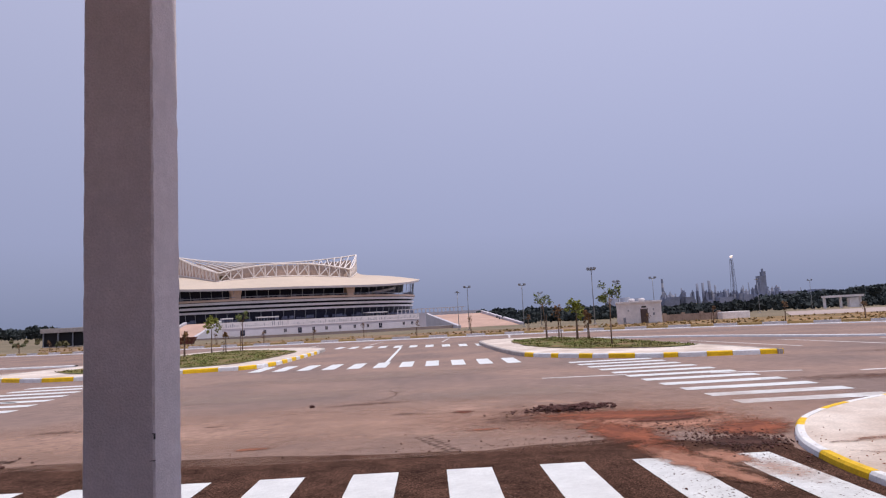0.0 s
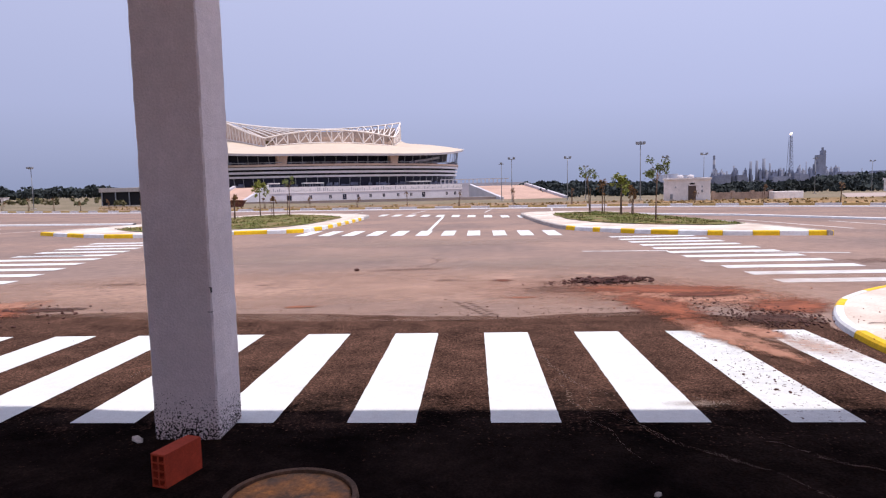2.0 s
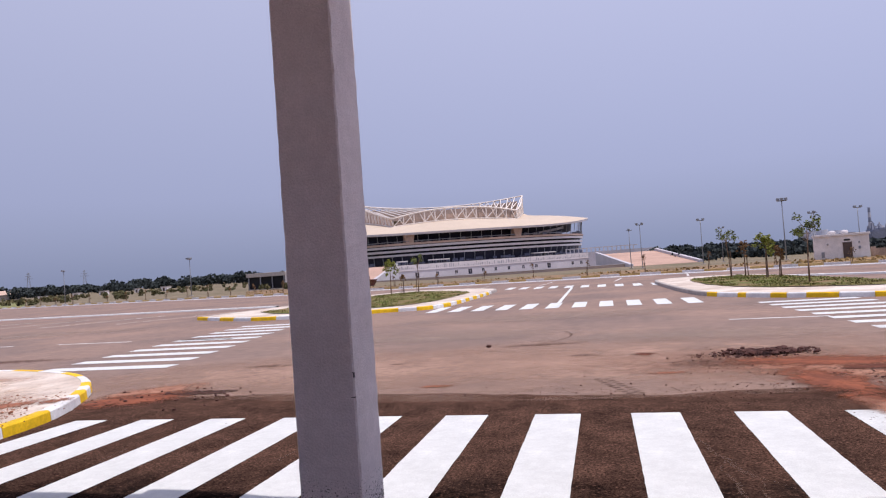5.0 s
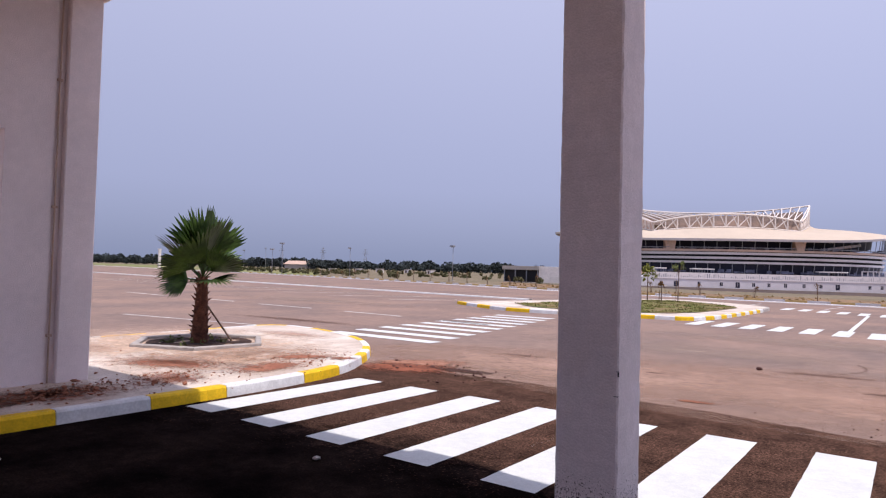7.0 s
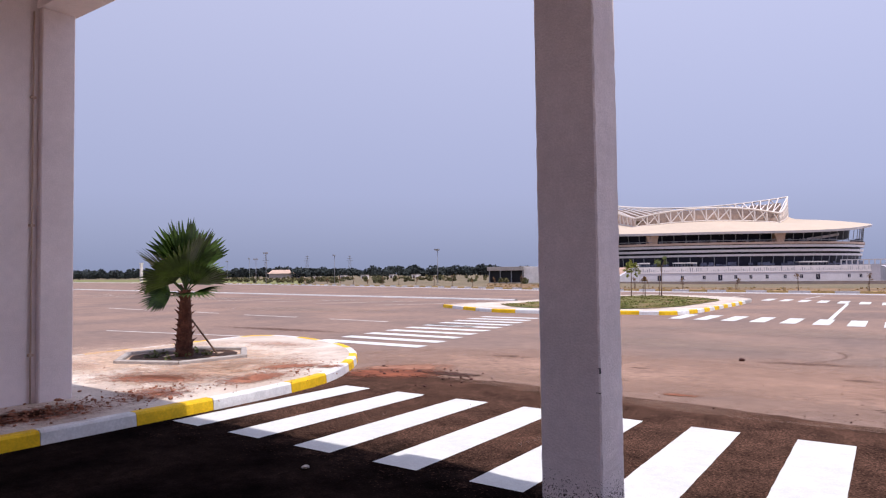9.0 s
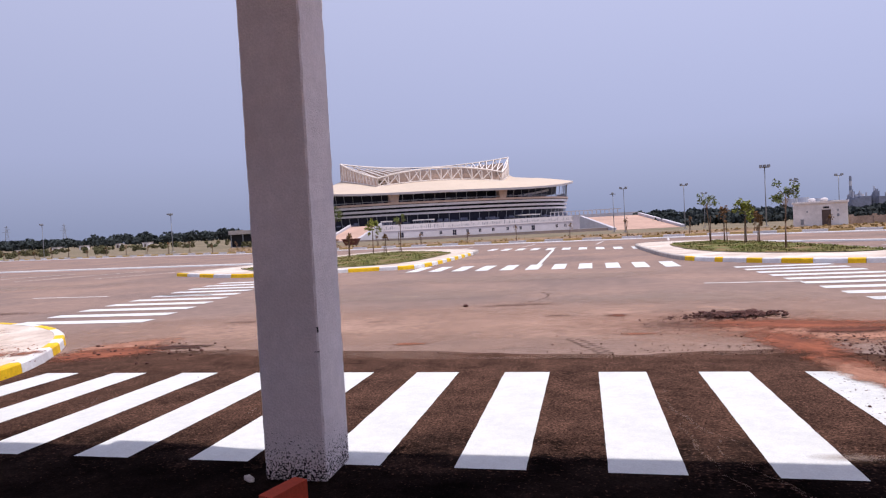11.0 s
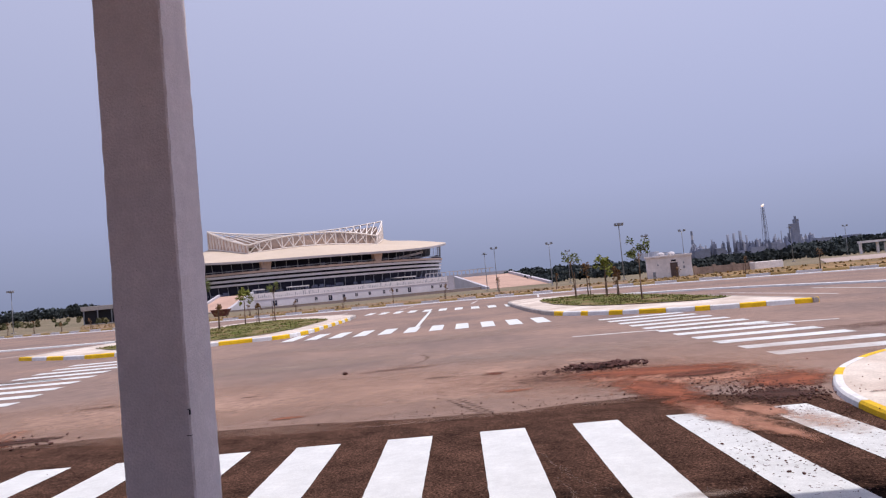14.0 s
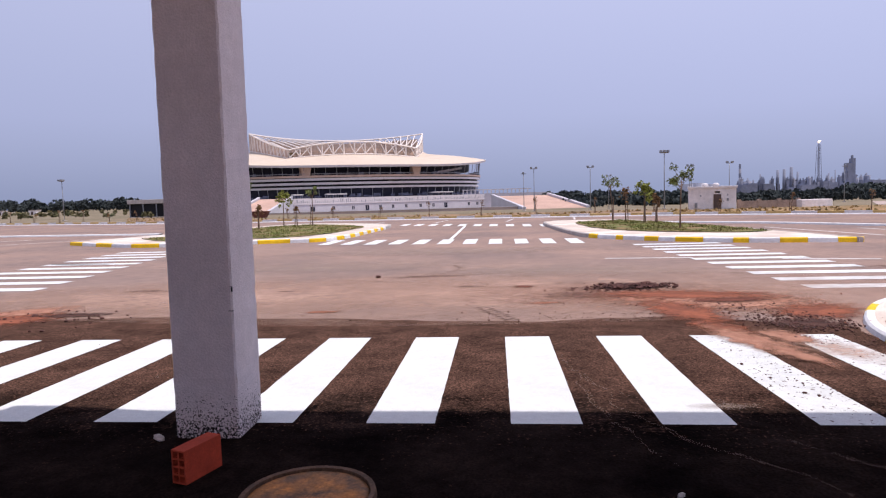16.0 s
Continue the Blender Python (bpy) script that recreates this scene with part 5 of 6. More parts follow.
def palm(x, y, z, trunk_h, girth, size, seed, spin, label, full=26, low=-1, fall=62, fronds=FRONDS):
    rng = random.Random(seed)
    e = empty("fan_palm", x, y, z, 0, label=label, category="palm", group="fan palms in planters")
    bm = bmesh.new()
    prev = None
    for k in range(15):
        t = k / 14
        zz = trunk_h * t
        r = girth * (1.35 - 0.62 * t) * (1 + 0.10 * (k % 2))
        ring = [bm.verts.new((r * math.cos(a * 0.5236) * (1 + 0.06 * noise.noise((a, k, seed))) + 0.04 * t, r * math.sin(a * 0.5236), zz - 0.02)) for a in range(12)]
        if prev:
            for i in range(12):
                bm.faces.new((prev[i], prev[(i + 1) % 12], ring[(i + 1) % 12], ring[i]))
        prev = ring
    bm.faces.new(prev)
    part("trunk", bm, M_TRUNK, e)
    bm = bmesh.new()
    for k in range(52):
        t = (k + 0.5) / 52
        a = k * 2.39996
        r = girth * (1.32 - 0.62 * t)
        base = Vector((r * math.cos(a), r * math.sin(a), trunk_h * t))
        o = Vector((math.cos(a), math.sin(a), 0))
        s = Vector((-math.sin(a), math.cos(a), 0))
        tip = base + o * girth * rng.uniform(0.2, 1.05) + Vector((0, 0, girth * rng.uniform(0.2, 0.9)))
        w = girth * rng.uniform(0.22, 0.36)
        vs = [bm.verts.new(p) for p in (base - s * w - o * 0.03, base + s * w - o * 0.03, tip + s * w * 0.5, tip - s * w * 0.5, base - Vector((0, 0, girth * 0.3)))]
        bm.faces.new((vs[0], vs[1], vs[2], vs[3]))
        bm.faces.new((vs[4], vs[1], vs[2]))
        bm.faces.new((vs[4], vs[2], vs[3]))
        bm.faces.new((vs[4], vs[3], vs[0]))
    part("leaf_base_sheath", bm, M_TRUNK, e, "ragged cut leaf bases")
    for k in range(full):
        t = k / (full - 1)
        el = 88 - fall * t ** 1.1 + rng.uniform(-10, 10)
        az = spin + k * 137.5 + rng.uniform(-14, 14)
        if k == low:
            el, az = -4, 226
        m = pose(0.04, 0, trunk_h - 0.03 - 0.10 * t, 0, 0, az) @ pose(0, 0, 0, 0, -el, 0) @ pose(0, 0, 0, rng.uniform(-50, 50), 0, 0)
        sc = size * rng.uniform(0.85, 1.08) * (0.86 if t < 0.15 and fronds is FRONDS else 1.0) * (0.72 if k == low else 1.0)
        ob = shared("frond", fronds[min(3, int(t * 4))], e, m @ Matrix.Diagonal((sc, sc, sc, 1)))
    return e


def planter(x, y, r, turn, z, label):
    e = empty("tree_planter", x, y, z, turn, label=label, category="planter")
    n = 6
    def ring(rr, zz):
        return [(rr * math.cos(2 * math.pi * k / n), rr * math.sin(2 * math.pi * k / n) , zz) for k in range(n)]
    rows = [ring(r, -0.01), ring(r, 0.045), ring(r - 0.02, 0.06), ring(r - 0.12, 0.06), ring(r - 0.14, 0.045), ring(r - 0.14, -0.02)]
    for k in range(n):
        j = (k + 1) % n
        bm = bmesh.new()
        prev = None
        for w in rows:
            a, b = Vector(w[k]), Vector(w[j])
            c = (bm.verts.new(a.lerp(b, 0.004)), bm.verts.new(a.lerp(b, 0.996)))
            if prev:
                bm.faces.new((prev[0], prev[1], c[1], c[0]))
            prev = c
        part("edging_block", bm, M_KERB_G, e)
    bm = bmesh.new()
    nn = 16
    grid = {}
    for i in range(nn + 1):
        for j in range(24):
            rr = (r - 0.2) * i / nn * math.cos(math.pi / 6)
            a = 2 * math.pi * j / 24
            grid[i, j] = bm.verts.new((rr * math.cos(a), rr * math.sin(a), 0.012 + 0.03 * noise.noise((rr * 4 * math.cos(a), rr * 4 * math.sin(a), turn)))) if i else None
    c = bm.verts.new((0, 0, 0.02))
    for j in range(24):
        bm.faces.new((c, grid[1, j], grid[1, (j + 1) % 24]))
        for i in range(1, nn):
            bm.faces.new((grid[i, j], grid[i + 1, j], grid[i + 1, (j + 1) % 24], grid[i, (j + 1) % 24]))
    part("soil", bm, M_SOIL, e, "dark brown soil")
    rng = random.Random(int(x * 10))
    bm = bmesh.new()
    for _ in range(15):
        a, rr = rng.uniform(0, 6.28), rng.uniform(0.2, r * 0.55)
        leaf_mesh(bm, (rr * math.cos(a), rr * math.sin(a), 0.05), 0.08, 9, 0.04, rng)
    tagged(part("weeds", bm, M_LEAF_DRY, e, "small weeds at the palm's foot"), kind="stuff")
    return e


planter(-11.45, 8.2, 1.32, 22, H, "hexagonal concrete planter edging with dark soil and weeds")
palm(-11.42, 8.16, H, 1.30, 0.118, 1.18, 3, 75, "young fan palm with a shaggy brown trunk in a planter", 16, 13, 80, FOLDED)
stake = empty("prop_stake", -10.90, 8.52, H + 0.05, 0, label="thin wooden stake propping the palm", category="stake")
bm = bmesh.new()
tube(bm, (0, 0, 0), (-0.42, -0.29, 0.68), 0.018, 0.016, 6)
part("pole", bm, M_WOOD, stake)
planter(7.0, 8.05, 1.18, 10, HR, "hexagonal concrete planter edging with dark soil and weeds")
palm(6.9, 8.05, HR, 1.14, 0.112, 1.02, 12, 100, "young fan palm with a shaggy brown trunk in a planter", 9, -1, 58, FOLDED)

# ---------------------------------------------------------------- near clutter
brick = empty("hollow_brick", -1.80, 4.30, 0.006, -17, label="red clay hollow brick with eight holes by the column", category="brick")
L, W, T = 0.29, 0.10, 0.195
gx = [-W / 2, -W / 2 + 0.011, -0.006, 0.006, W / 2 - 0.011, W / 2]
gz = [0.0]
for k in range(4):
    gz += [0.011 + 0.046 * k, 0.046 * (k + 1)]
gz.append(T)
gz = sorted(set(gz))
solid = {(i, k) for i in range(5) for k in range(len(gz) - 1) if i in (0, 2, 4) or gz[k + 1] - gz[k] < 0.02}
bm = bmesh.new()
for i, k in solid:
    x0, x1, z0, z1 = gx[i], gx[i + 1], gz[k], gz[k + 1]
    for y in (-L / 2, L / 2):
        bm.faces.new([bm.verts.new(p) for p in ((x0, y, z0), (x1, y, z0), (x1, y, z1), (x0, y, z1))])
    for di, dk, a, c in ((-1, 0, (x0, z0), (x0, z1)), (1, 0, (x1, z0), (x1, z1)), (0, -1, (x0, z0), (x1, z0)), (0, 1, (x0, z1), (x1, z1))):
        if (i + di, k + dk) not in solid:
            bm.faces.new([bm.verts.new(p) for p in ((a[0], -L / 2, a[1]), (a[0], L / 2, a[1]), (c[0], L / 2, c[1]), (c[0], -L / 2, c[1]))])
bmesh.ops.remove_doubles(bm, verts=bm.verts[:], dist=0.0005)
part("clay_body", bm, M_BRICK, brick)

mh = empty("manhole_cover", -1.05, 4.0, 0.004, label="round rusty iron manhole cover with a raised rim", category="manhole cover")
bm = bmesh.new()
prev = None
N = 48
c = bm.verts.new((0, 0, 0.024))
for r_, z_ in ((0.12, 0.026), (0.30, 0.022), (0.325, 0.018), (0.325, 0.0)):
    ring = [bm.verts.new((r_ * math.cos(2 * math.pi * k / N), r_ * math.sin(2 * math.pi * k / N), z_ + 0.003 * noise.noise((r_ * 9, k * 0.4, 2)))) for k in range(N)]
    for k in range(N):
        if prev:
            bm.faces.new((prev[k], prev[(k + 1) % N], ring[(k + 1) % N], ring[k]))
        else:
            bm.faces.new((c, ring[k], ring[(k + 1) % N]))
    prev = ring
part("lid", bm, M_RUST, mh, "rusty orange-brown iron lid", smooth=True)
bm = bmesh.new()
prev = None
for r_, z_ in ((0.33, 0.0), (0.332, 0.034), (0.36, 0.036), (0.366, 0.0)):
    ring = [bm.verts.new((r_ * math.cos(2 * math.pi * k / N), r_ * math.sin(2 * math.pi * k / N), z_)) for k in range(N)]
    if prev:
        for k in range(N):
            bm.faces.new((prev[k], prev[(k + 1) % N], ring[(k + 1) % N], ring[k]))
    prev = ring
M_RIM = mat("dark_rusty_rim", (0.16, 0.09, 0.055), 0.8, 0.4, 9, 60, 0.3, 0.003)
part("rim", bm, M_RIM, mh)


def rock(bm, p, r, rng, flat=0.6):
    q = bmesh.ops.create_icosphere(bm, subdivisions=1, radius=1.0)
    m = Euler((rng.uniform(0, 6), rng.uniform(0, 6), rng.uniform(0, 6))).to_matrix()
    s = Vector((rng.uniform(0.6, 1.2), rng.uniform(0.6, 1.2), rng.uniform(0.5, 1.0)))
    for v in q["verts"]:
        d = m @ Vector((v.co.x * s.x, v.co.y * s.y, v.co.z * s.z)) * r * (1 + 0.3 * noise.noise(v.co * 2.3 + Vector(p)))
        v.co = Vector((p[0] + d.x, p[1] + d.y, p[2] + d.z * flat + r * flat * 0.6))


M_STONE = mat("pale_rubble", (0.62, 0.58, 0.55), 0.9, 0.2, 12, 60, 0.3, 0.004)
M_DARKSTONE = mat("dark_asphalt_lump", (0.11, 0.048, 0.04), 0.9, 0.4, 12, 60, 0.5, 0.006)
rng = random.Random(31)
for x, y, r, m_, lab in ((-4.4, 4.7, 0.055, M_STONE, "chip of pale concrete rubble on the asphalt"), (0.9, 4.1, 0.028, M_STONE, "small pale stone on the asphalt"), (-2.33, 4.83, 0.05, M_STONE, "chip of pale concrete rubble by the column"), (-2.55, 13.73, 0.068, M_DARKSTONE, "dark lump of broken asphalt on the road"), (20.4, 29.3, 0.28, M_WOOD, "brown lump of rubble lying on the road")):
    bm = bmesh.new()
    rock(bm, (0, 0, 0), r, rng)
    ob = tagged(link("stone", bm, m_), lab, "stone")
    ob.location = (x, y, 0.002)
sl_ = tagged(link("wood_sliver", boxes((-0.11, 0.11, -0.014, 0.014, 0, 0.012), bevel=0.003), M_STONE), "thin pale sliver of timber on the asphalt", "sliver")
sl_.matrix_basis = pose(-6.4, 2.9, 0.006, 0, 0, 62)


# ---------------------------------------------------------------- dirt, dust and broken asphalt


def film(name, base, second, cut, seed, grain=3.0, soft=0.35, bump=0.6, fade=0.62):
    """Loose dirt that thins out to nothing at its ragged edge; the body spans one unit about its middle."""
    m = mat(name, base, 0.95, 0.4, 2.0, 45, bump, 0.015, second=second, spec=0.05)
    n, l = m.node_tree.nodes, m.node_tree.links
    b = n["Principled BSDF"]
    tc = n.new("ShaderNodeTexCoord")
    ln = n.new("ShaderNodeVectorMath")
    ln.operation = "LENGTH"
    l.new(tc.outputs["Object"], ln.inputs[0])
    geo = n.new("ShaderNodeNewGeometry")
    off = n.new("ShaderNodeVectorMath")
    off.operation = "ADD"
    off.inputs[1].default_value = (seed, seed * 1.7, 0)
    l.new(geo.outputs["Position"], off.inputs[0])
    tex = n.new("ShaderNodeTexNoise")
    tex.inputs["Scale"].default_value, tex.inputs["Detail"].default_value, tex.inputs["Roughness"].default_value = grain, 10.0, 0.72
    l.new(off.outputs[0], tex.inputs["Vector"])
    a = n.new("ShaderNodeMath")
    a.operation = "MULTIPLY_ADD"
    a.inputs[1].default_value, a.inputs[2].default_value = -fade, fade
    l.new(ln.outputs["Value"], a.inputs[0])
    s = n.new("ShaderNodeMath")
    l.new(a.outputs[0], s.inputs[0])
    l.new(tex.outputs["Fac"], s.inputs[1])
    r = n.new("ShaderNodeMapRange")
    r.inputs["From Min"].default_value, r.inputs["From Max"].default_value = cut, cut + soft
    l.new(s.outputs[0], r.inputs["Value"])
    l.new(r.outputs["Result"], b.inputs["Alpha"])
    return m


def patch(name, x, y, rx, ry, turn, material, z, label, rise=0.0, category="dirt"):
    bm = bmesh.new()
    c = bm.verts.new((0, 0, rise))
    prev = None
    for i in range(1, 7):
        ring = []
        for k in range(36):
            a = 2 * math.pi * k / 36
            r = i / 6
            ring.append(bm.verts.new((r * math.cos(a), r * math.sin(a), rise * (1 - r * r) * (1 + 0.5 * noise.noise((r * 3 * math.cos(a) + x, r * 3 * math.sin(a) + y, 1))))))
        for k in range(36):
            if prev:
                bm.faces.new((prev[k], prev[(k + 1) % 36], ring[(k + 1) % 36], ring[k]))
            else:
                bm.faces.new((c, ring[k], ring[(k + 1) % 36]))
        prev = ring
    ob = tagged(link(name, bm, material), label, category, kind="stuff")
    ob.matrix_basis = pose(x, y, z, 0, 0, turn) @ Matrix.Diagonal((rx, ry, 1, 1))
    return ob


F_RED = film("red_dirt_spill", (0.32, 0.112, 0.065), (0.17, 0.068, 0.047), 0.62, 1.0, grain=5.0, soft=0.3)
F_PINK = film("pale_red_dust", (0.44, 0.235, 0.165), (0.33, 0.16, 0.11), 0.62, 4.0, grain=5.0, soft=0.3)
F_DARK = film("dark_spilt_grit", (0.11, 0.058, 0.047), (0.05, 0.03, 0.026), 0.74, 7.0, grain=8.0, soft=0.16)
F_BROWN = film("brown_stain", (0.20, 0.115, 0.09), (0.14, 0.085, 0.07), 0.76, 11.0, grain=5.0, soft=0.45)
F_REDDUST = film("thin_red_dust", (0.36, 0.20, 0.145), (0.30, 0.16, 0.115), 0.50, 17.0, grain=2.6, soft=1.1, bump=0.3)
F_DUST = film("pale_dust", (0.41, 0.31, 0.26), (0.36, 0.27, 0.225), 0.55, 13.0, grain=1.6, soft=1.0)
F_TANROAD = film("tan_road_dust", (0.49, 0.322, 0.250), (0.40, 0.262, 0.206), 0.42, 43.0, grain=1.3, soft=0.8, bump=0.3)
F_PINKRED = film("red_scrape", (0.36, 0.15, 0.095), (0.25, 0.11, 0.075), 0.60, 51.0, grain=9.0, soft=0.25)
F_PINKTHIN = film("thin_pink_dust", (0.56, 0.38, 0.30), (0.48, 0.30, 0.225), 0.62, 61.0, grain=6.0, soft=0.7, bump=0.2)
F_SOIL = film("dark_red_soil", (0.20, 0.075, 0.05), (0.10, 0.045, 0.035), 0.66, 19.0, grain=7.0, soft=0.2)
for x, y, rx, ry, a, m_, z in (
        (-1.0, 11.6, 8.5, 2.9, 0, F_TANROAD, 0.0065),
        (-5.0, 11.4, 5.5, 2.0, 5, F_TANROAD, 0.0075),
        (2.0, 11.0, 3.0, 1.6, -6, F_REDDUST, 0.0085),
        (2.9, 10.4, 2.3, 1.2, -20, F_PINK, 0.010),
        (2.75, 10.9, 1.9, 0.65, -8, F_RED, 0.014),
        (2.35, 9.5, 0.62, 1.4, 12, F_RED, 0.016),
        (2.45, 8.35, 0.36, 0.75, 12, F_RED, 0.018),
        (2.56, 7.7, 0.36, 1.15, 15, F_PINK, 0.019),
        (2.75, 7.1, 0.20, 0.7, 14, F_PINK, 0.020),
        (3.0, 7.9, 0.34, 0.55, 12, F_PINK, 0.013),
        (3.25, 7.3, 0.40, 0.80, 14, F_PINKTHIN, 0.0105),
        (3.2, 10.35, 0.9, 0.28, 8, F_SOIL, 0.019),
        (4.0, 9.4, 1.0, 0.7, 40, F_RED, 0.012)):
    patch("dirt_film", x, y, rx, ry, a, m_, z, "loose dirt and grit spilt over the asphalt")
for x, y, rx, ry, a, m_, z in (
        (3.5, 8.6, 0.8, 0.5, 0, F_DARK, 0.015),
        (3.3, 10.2, 1.0, 0.3, 15, F_BROWN, 0.017),
        (1.3, 11.0, 1.5, 0.8, 0, F_BROWN, 0.009),
        (0.55, 10.3, 0.34, 0.10, 5, F_PINKRED, 0.011),
        (-2.6, 9.75, 0.34, 0.12, 4, F_PINKRED, 0.011),
        (0.35, 12.1, 0.28, 0.22, 0, F_SOIL, 0.010),
        (-0.6, 12.2, 0.5, 0.25, -5, F_BROWN, 0.010),
        (-3.8, 11.9, 0.6, 0.14, 3, F_BROWN, 0.010),
        (-7.2, 9.3, 1.3, 0.75, 25, F_RED, 0.012),
        (-6.3, 9.7, 0.9, 0.3, 6, F_DARK, 0.014)):
    patch("dirt_film", x, y, rx, ry, a, m_, z, "loose dirt and grit spilt over the asphalt")
for x, y, rx, ry, a, m_, z in (
        (-7.4, 9.9, 1.2, 0.7, 40, F_PINK, 0.010),
        (-6.6, 12.2, 1.0, 0.3, 0, F_BROWN, 0.010),
        (-1.5, 13.8, 1.6, 0.35, 8, F_BROWN, 0.010),
        (-4.5, 16.0, 5.0, 1.6, 0, F_DUST, 0.007),
        (1.5, 14.5, 4.0, 1.2, -6, F_DUST, 0.007),
        (-2.0, 20.0, 7.0, 1.5, 3, F_DUST, 0.007),
        (9.0, 14.0, 4.0, 1.0, -8, F_BROWN, 0.007),
        (-16, 14.5, 5.0, 0.7, 4, F_BROWN, 0.007)):
    patch("dirt_film", x, y, rx, ry, a, m_, z, "loose dirt and grit spilt over the asphalt")
for x, y, rx, ry, a, m_, z in (
        (-24, 23, 8.0, 1.6, 6, F_DUST, 0.007),
        (15, 19, 6.0, 1.0, -20, F_BROWN, 0.007),
        (1.6, 5.55, 0.30, 0.09, 0, F_DUST, 0.012)):
    patch("dirt_film", x, y, rx, ry, a, m_, z, "loose dirt and grit spilt over the asphalt")
F_CRUMB = film("red_earth_crumbs", (0.44, 0.20, 0.13), (0.32, 0.13, 0.085), 0.78, 71.0, grain=15.0, soft=0.16, bump=0.8)
F_TAN = film("tan_dust", (0.74, 0.54, 0.41), (0.64, 0.44, 0.32), 0.58, 37.0, grain=3.5, soft=0.55, bump=0.3)
for x, y, rx, ry in ((-11.6, 7.9, 4.2, 3.0), (-9.2, 7.2, 1.8, 2.2)):
    patch("dirt_film", x, y, rx, ry, 0, F_TAN, H + 0.002, "tan dust trodden into the pale paving")
for x, y, rx, ry, a, m_ in (
        (-8.55, 8.3, 1.1, 0.50, 50, F_CRUMB),
        (-8.1, 7.1, 0.7, 1.2, 5, F_CRUMB),
        (-9.4, 6.3, 1.6, 0.7, 20, F_CRUMB),
        (-9.6, 6.6, 1.5, 0.6, 20, F_PINKTHIN),
        (-8.2, 5.6, 1.0, 0.9, 0, F_CRUMB),
        (-8.1, 4.2, 0.9, 1.8, 0, F_CRUMB),
        (-8.15, 3.4, 0.60, 1.9, 3, F_SOIL),
        (-8.0, 2.2, 0.75, 1.8, 0, F_RED),
        (-8.15, 3.6, 0.9, 2.6, 0, F_REDDUST),
        (-11.6, 10.6, 1.6, 0.7, 0, F_PINKTHIN),
        (-12.4, 6.2, 1.6, 0.7, 10, F_PINKTHIN),
        (-8.0, 8.6, 0.5, 0.35, 40, F_CRUMB)):
    patch("dirt_film", x, y, rx, ry, a, m_, H + 0.004, "red dirt strewn over the pale paving")
for x, y, rx, ry, a, m_ in (
        (5.0, 8.05, 1.0, 0.22, 4, F_PINKTHIN),
        (5.3, 7.3, 1.5, 0.5, -6, F_PINKTHIN),
        (4.7, 6.5, 1.0, 0.5, 15, F_PINKTHIN),
        (6.2, 6.0, 1.5, 0.5, 6, F_PINKTHIN),
        (4.5, 4.4, 0.9, 1.0, 0, F_RED),
        (4.5, 3.2, 0.9, 1.4, 0, F_RED)):
    patch("dirt_film", x, y, rx, ry, a, m_, HR + 0.001, "red dirt strewn over the pale paving")

# broken asphalt heap and scattered grit
F_HEAP = film("heaped_asphalt", (0.10, 0.045, 0.04), (0.03, 0.018, 0.018), 0.54, 29.0, grain=11.0, soft=0.1, bump=0.9)
patch("asphalt_heap", 2.15, 11.8, 0.62, 0.26, 10, F_HEAP, 0.010, "low heap of broken dark red-brown asphalt", 0.06, "heap")


def scatter(name, label, spots, material, seed):
    rng = random.Random(seed)
    bm = bmesh.new()
    for x, y, sx, sy, z, n, r0, r1 in spots:
        for _ in range(n):
            rock(bm, (x + rng.gauss(0, sx), y + rng.gauss(0, sy), z), rng.uniform(r0, r1) * (1 if rng.random() < 0.9 else 1.7), rng)
    return tagged(link(name, bm, material), label, "rubble", kind="stuff")


scatter("dark_grit", "dark crumbs of asphalt scattered on the road", [(2.15, 11.8, 0.30, 0.12, 0.03, 260, 0.016, 0.045), (1.75, 11.62, 0.40, 0.16, 0.006, 260, 0.008, 0.024), (1.5, 11.5, 0.35, 0.3, 0.006, 160, 0.005, 0.014), (1.5, 10.6, 0.45, 0.35, 0.006, 160, 0.005, 0.013), (3.2, 9.8, 0.4, 0.3, 0.006, 220, 0.005, 0.016), (3.5, 8.7, 0.36, 0.35, 0.006, 560, 0.006, 0.021), (3.3, 7.6, 0.3, 0.4, 0.006, 160, 0.004, 0.010), (2.35, 6.2, 0.25, 0.45, 0.006, 130, 0.004, 0.011), (1.7, 9.1, 0.7, 0.25, 0.006, 160, 0.005, 0.013), (-0.6, 9.2, 1.2, 0.2, 0.006, 120, 0.004, 0.012), (0.5, 10.5, 1.6, 1.0, 0.004, 60, 0.005, 0.014), (-3.0, 11.0, 2.5, 1.2, 0.004, 40, 0.005, 0.013), (-6.8, 9.5, 0.8, 0.4, 0.006, 80, 0.01, 0.03)], M_DARKSTONE, 3)
M_CLOD = mat("red_clod", (0.36, 0.15, 0.092), 0.95, 0.3, 10, 50, 0.4, 0.004)
scatter("red_clods", "red clods of earth scattered over paving and road", [(-8.2, 3.4, 0.33, 1.2, H, 420, 0.006, 0.030), (-8.3, 7.4, 0.5, 0.7, H, 240, 0.005, 0.015), (-8.7, 8.3, 0.4, 0.4, H, 160, 0.005, 0.016), (-9.5, 6.4, 0.8, 0.4, H, 170, 0.004, 0.013), (-8.25, 5.4, 0.4, 0.5, H, 160, 0.006, 0.02), (4.6, 7.2, 0.5, 0.8, HR - 0.004, 120, 0.004, 0.012), (4.2, 4.6, 0.3, 0.6, HR - 0.004, 40, 0.006, 0.018), (3.3, 10.2, 0.8, 0.5, 0.006, 200, 0.005, 0.015)], M_CLOD, 5)

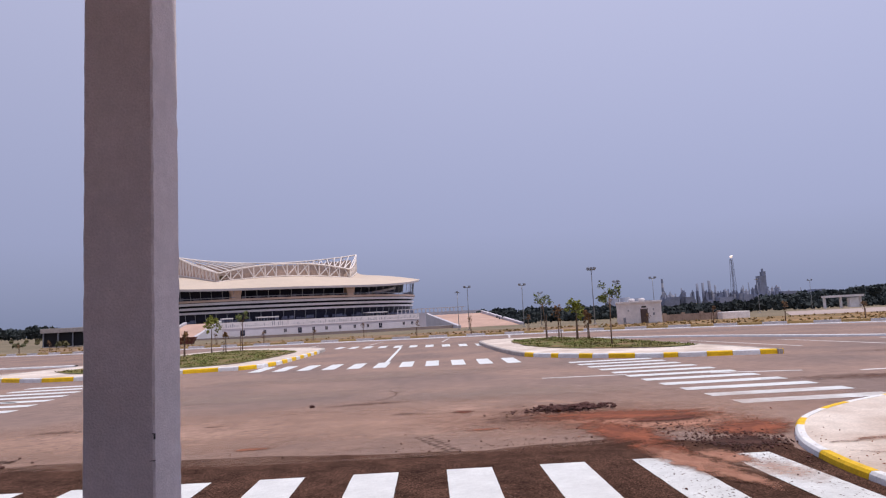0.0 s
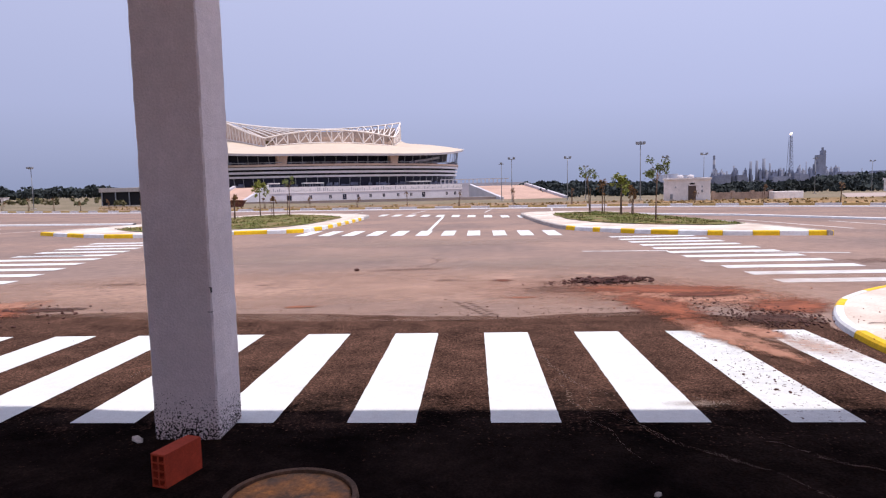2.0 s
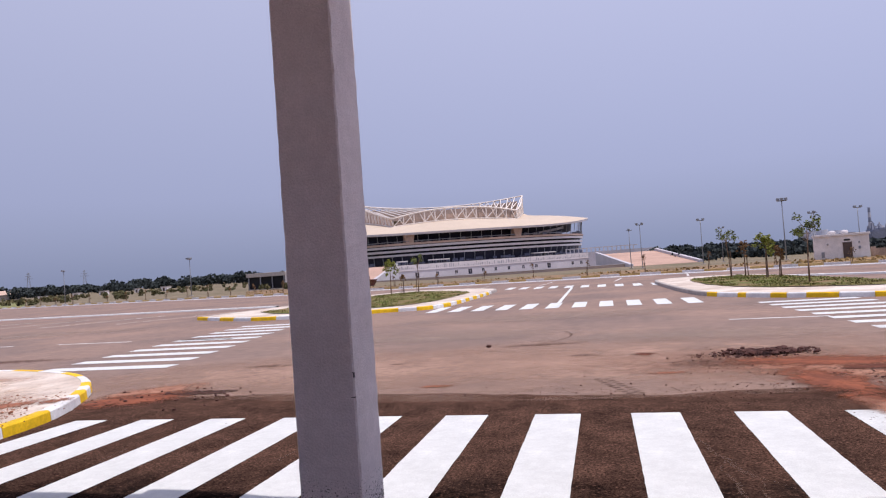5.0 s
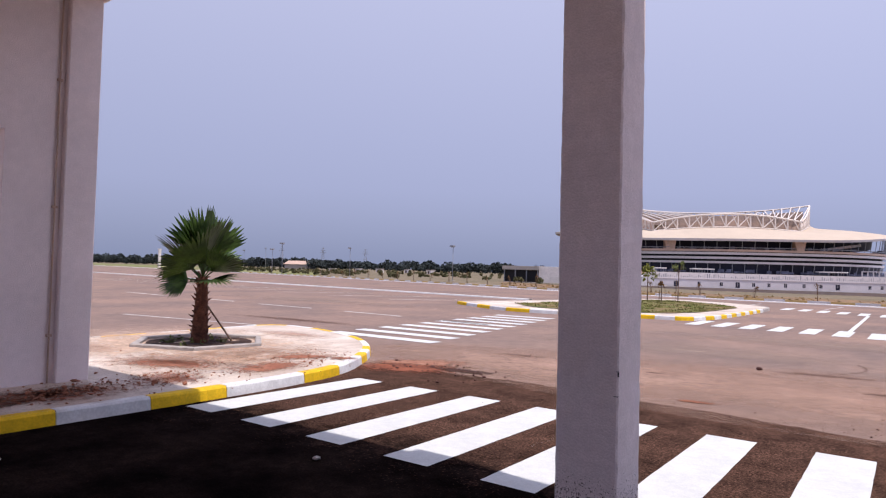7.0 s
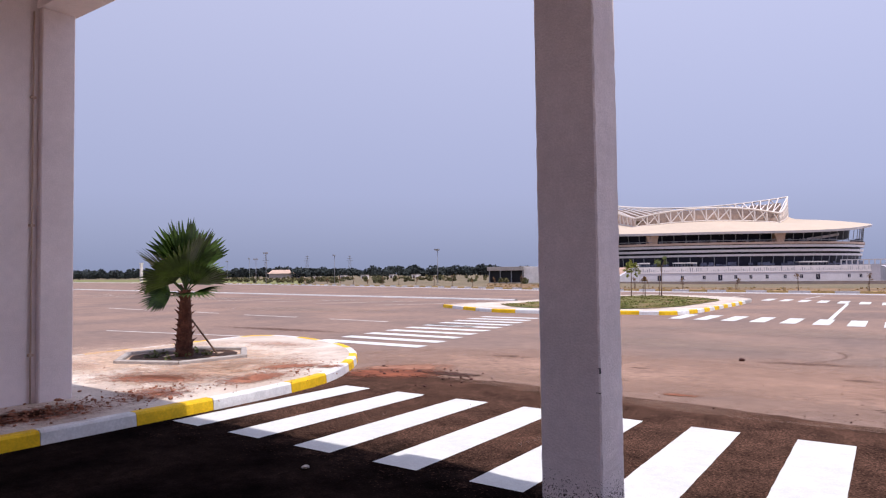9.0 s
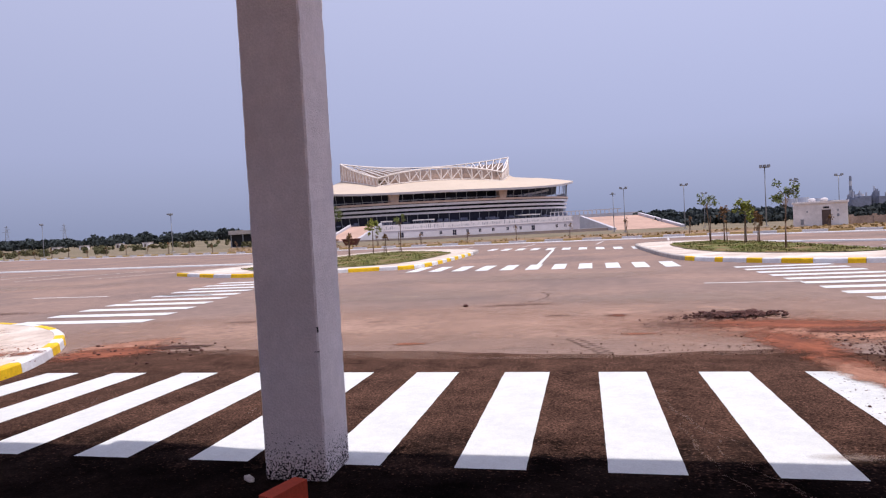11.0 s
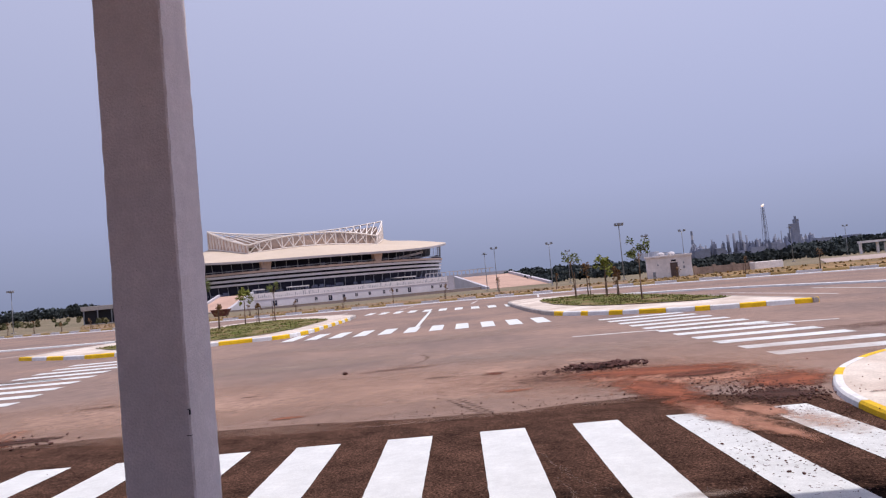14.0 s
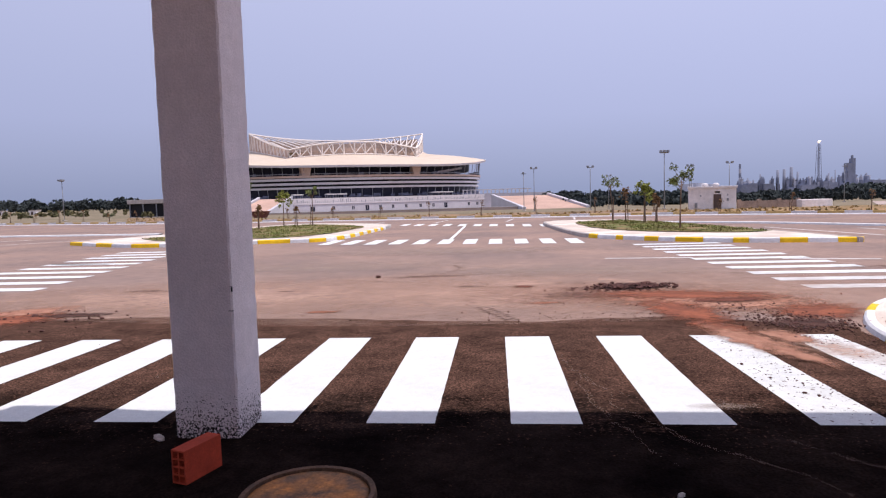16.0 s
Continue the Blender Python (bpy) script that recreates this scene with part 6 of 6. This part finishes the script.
# faint tyre marks
for k in range(9):
    a = -0.9 + 0.16 * k
    patch("tyre_mark", -2.9 + 1.9 * math.cos(a), 15.2 + 1.7 * math.sin(a), 0.07, 0.26, math.degrees(a), F_BROWN, 0.011, "faint dark tyre mark curving over the dusty road", category="tyre mark")
for k in range(9):
    for d in (0.0, 0.14):
        patch("tyre_print", -0.38 + 0.05 * k + d, 9.95 - 0.12 * k, 0.085, 0.034, 20, F_DARK, 0.013, "row of dark tyre tread prints in the dirt", category="tyre mark")

# dried mud trails where water ran over the fresh asphalt
F_TRAIL = film("dried_mud_trail", (0.25, 0.165, 0.13), (0.18, 0.115, 0.09), 0.42, 23.0, grain=20.0, soft=0.42, bump=0.3, fade=0.0)


def trail(pts, w, z, material=None, label="thin trail of dried mud over the fresh asphalt"):
    line = smooth_line(pts, 0.06)
    bm = bmesh.new()
    prev = None
    for i, p in enumerate(line):
        q = line[min(i + 1, len(line) - 1)] - line[max(0, i - 1)]
        side = Vector((-q.y, q.x)).normalized()
        ww = 0.75 * w * (0.45 + 1.3 * abs(noise.noise((p.x * 2.3, p.y * 2.3, 7)))) * math.sin(math.pi * min(0.98, max(0.02, i / (len(line) - 1)))) ** 0.4
        c = p + side * 0.12 * noise.noise((p.x * 3.5, p.y * 3.5, 2))
        cur = (bm.verts.new((*(c - side * ww), z)), bm.verts.new((*(c + side * ww), z)))
        if prev:
            bm.faces.new((prev[0], cur[0], cur[1], prev[1]))
        prev = cur
    return tagged(link("mud_trail", bm, material or F_TRAIL), label, "mud", kind="stuff")


trail([(0.54, 7.35), (0.58, 6.85), (0.66, 6.4), (0.80, 6.0), (0.95, 5.72)], 0.045, 0.0062)
trail([(0.60, 6.6), (0.64, 6.0), (0.70, 5.5), (0.80, 5.0), (1.0, 4.5)], 0.04, 0.0066)
trail([(0.78, 6.05), (0.86, 5.5), (1.15, 4.95), (1.6, 4.4), (2.1, 3.8)], 0.03, 0.0070)
trail([(1.58, 5.75), (1.72, 5.62), (1.92, 5.66)], 0.09, 0.0064)
trail([(1.75, 5.0), (2.0, 4.6), (2.35, 4.3)], 0.03, 0.0062)
trail([(-5.25, 6.9), (-5.1, 6.3), (-5.0, 5.7)], 0.03, 0.0062)
trail([(-3.25, 7.5), (-3.2, 6.9), (-3.15, 6.3)], 0.05, 0.0062)
# brown root-like runs of mud over the pale corner paving
F_RUN = film("brown_mud_run", (0.26, 0.125, 0.085), (0.15, 0.075, 0.055), 0.40, 27.0, grain=16.0, soft=0.25, bump=0.4, fade=0.0)
for pts, w in (
        (((4.15, 7.95), (4.7, 8.05), (5.3, 7.95), (5.9, 7.6), (6.5, 7.35)), 0.075),
        (((5.0, 7.85), (5.6, 7.55), (6.2, 7.3)), 0.08),
        (((4.1, 7.5), (4.6, 7.35), (5.1, 7.4), (5.7, 7.15)), 0.035),
        (((3.95, 6.75), (4.4, 6.8), (4.9, 6.65), (5.5, 6.7), (6.2, 6.45)), 0.03),
        (((4.4, 6.8), (4.7, 6.55), (5.2, 6.3), (5.9, 6.2)), 0.028),
        (((3.95, 6.2), (4.5, 6.25), (5.1, 6.0), (5.8, 5.95)), 0.03),
        (((4.2, 5.85), (4.8, 5.8), (5.4, 5.6)), 0.025)):
    trail(pts, w, HR + 0.004, F_RUN, "thin brown run of dried mud over the pale paving")

# rust-red container standing past the far kerb
M_SKIP = mat("rust_red_container_paint", (0.17, 0.055, 0.04), 0.7, 0.35, 3, 30, 0.2, 0.004)
skip = empty("waste_skip", -32.6, 86.0, ground_z(-32.6, 86.0), 6, label="dark rust-red steel waste skip on the bare verge", category="skip")
bm = bmesh.new()
lo = [bm.verts.new(q) for q in ((-0.75, -0.6, 0.1), (0.75, -0.6, 0.1), (0.75, 0.6, 0.1), (-0.75, 0.6, 0.1))]
hi = [bm.verts.new(q) for q in ((-1.15, -0.7, 0.95), (1.15, -0.7, 0.95), (1.15, 0.7, 0.95), (-1.15, 0.7, 0.95))]
bm.faces.new(lo[::-1])
for i in range(4):
    bm.faces.new((lo[i], lo[(i + 1) % 4], hi[(i + 1) % 4], hi[i]))
part("tub", bm, M_SKIP, skip)
part("rim", boxes((-1.2, 1.2, -0.76, -0.68, 0.88, 0.98), (-1.2, 1.2, 0.68, 0.76, 0.88, 0.98), (-1.22, -1.13, -0.68, 0.68, 0.88, 0.98), (1.13, 1.22, -0.68, 0.68, 0.88, 0.98)), M_SKIP, skip)
for u in (-0.6, 0.5):
    part("skid", boxes((u, u + 0.12, -0.55, 0.55, 0.0, 0.1)), M_STEEL, skip)
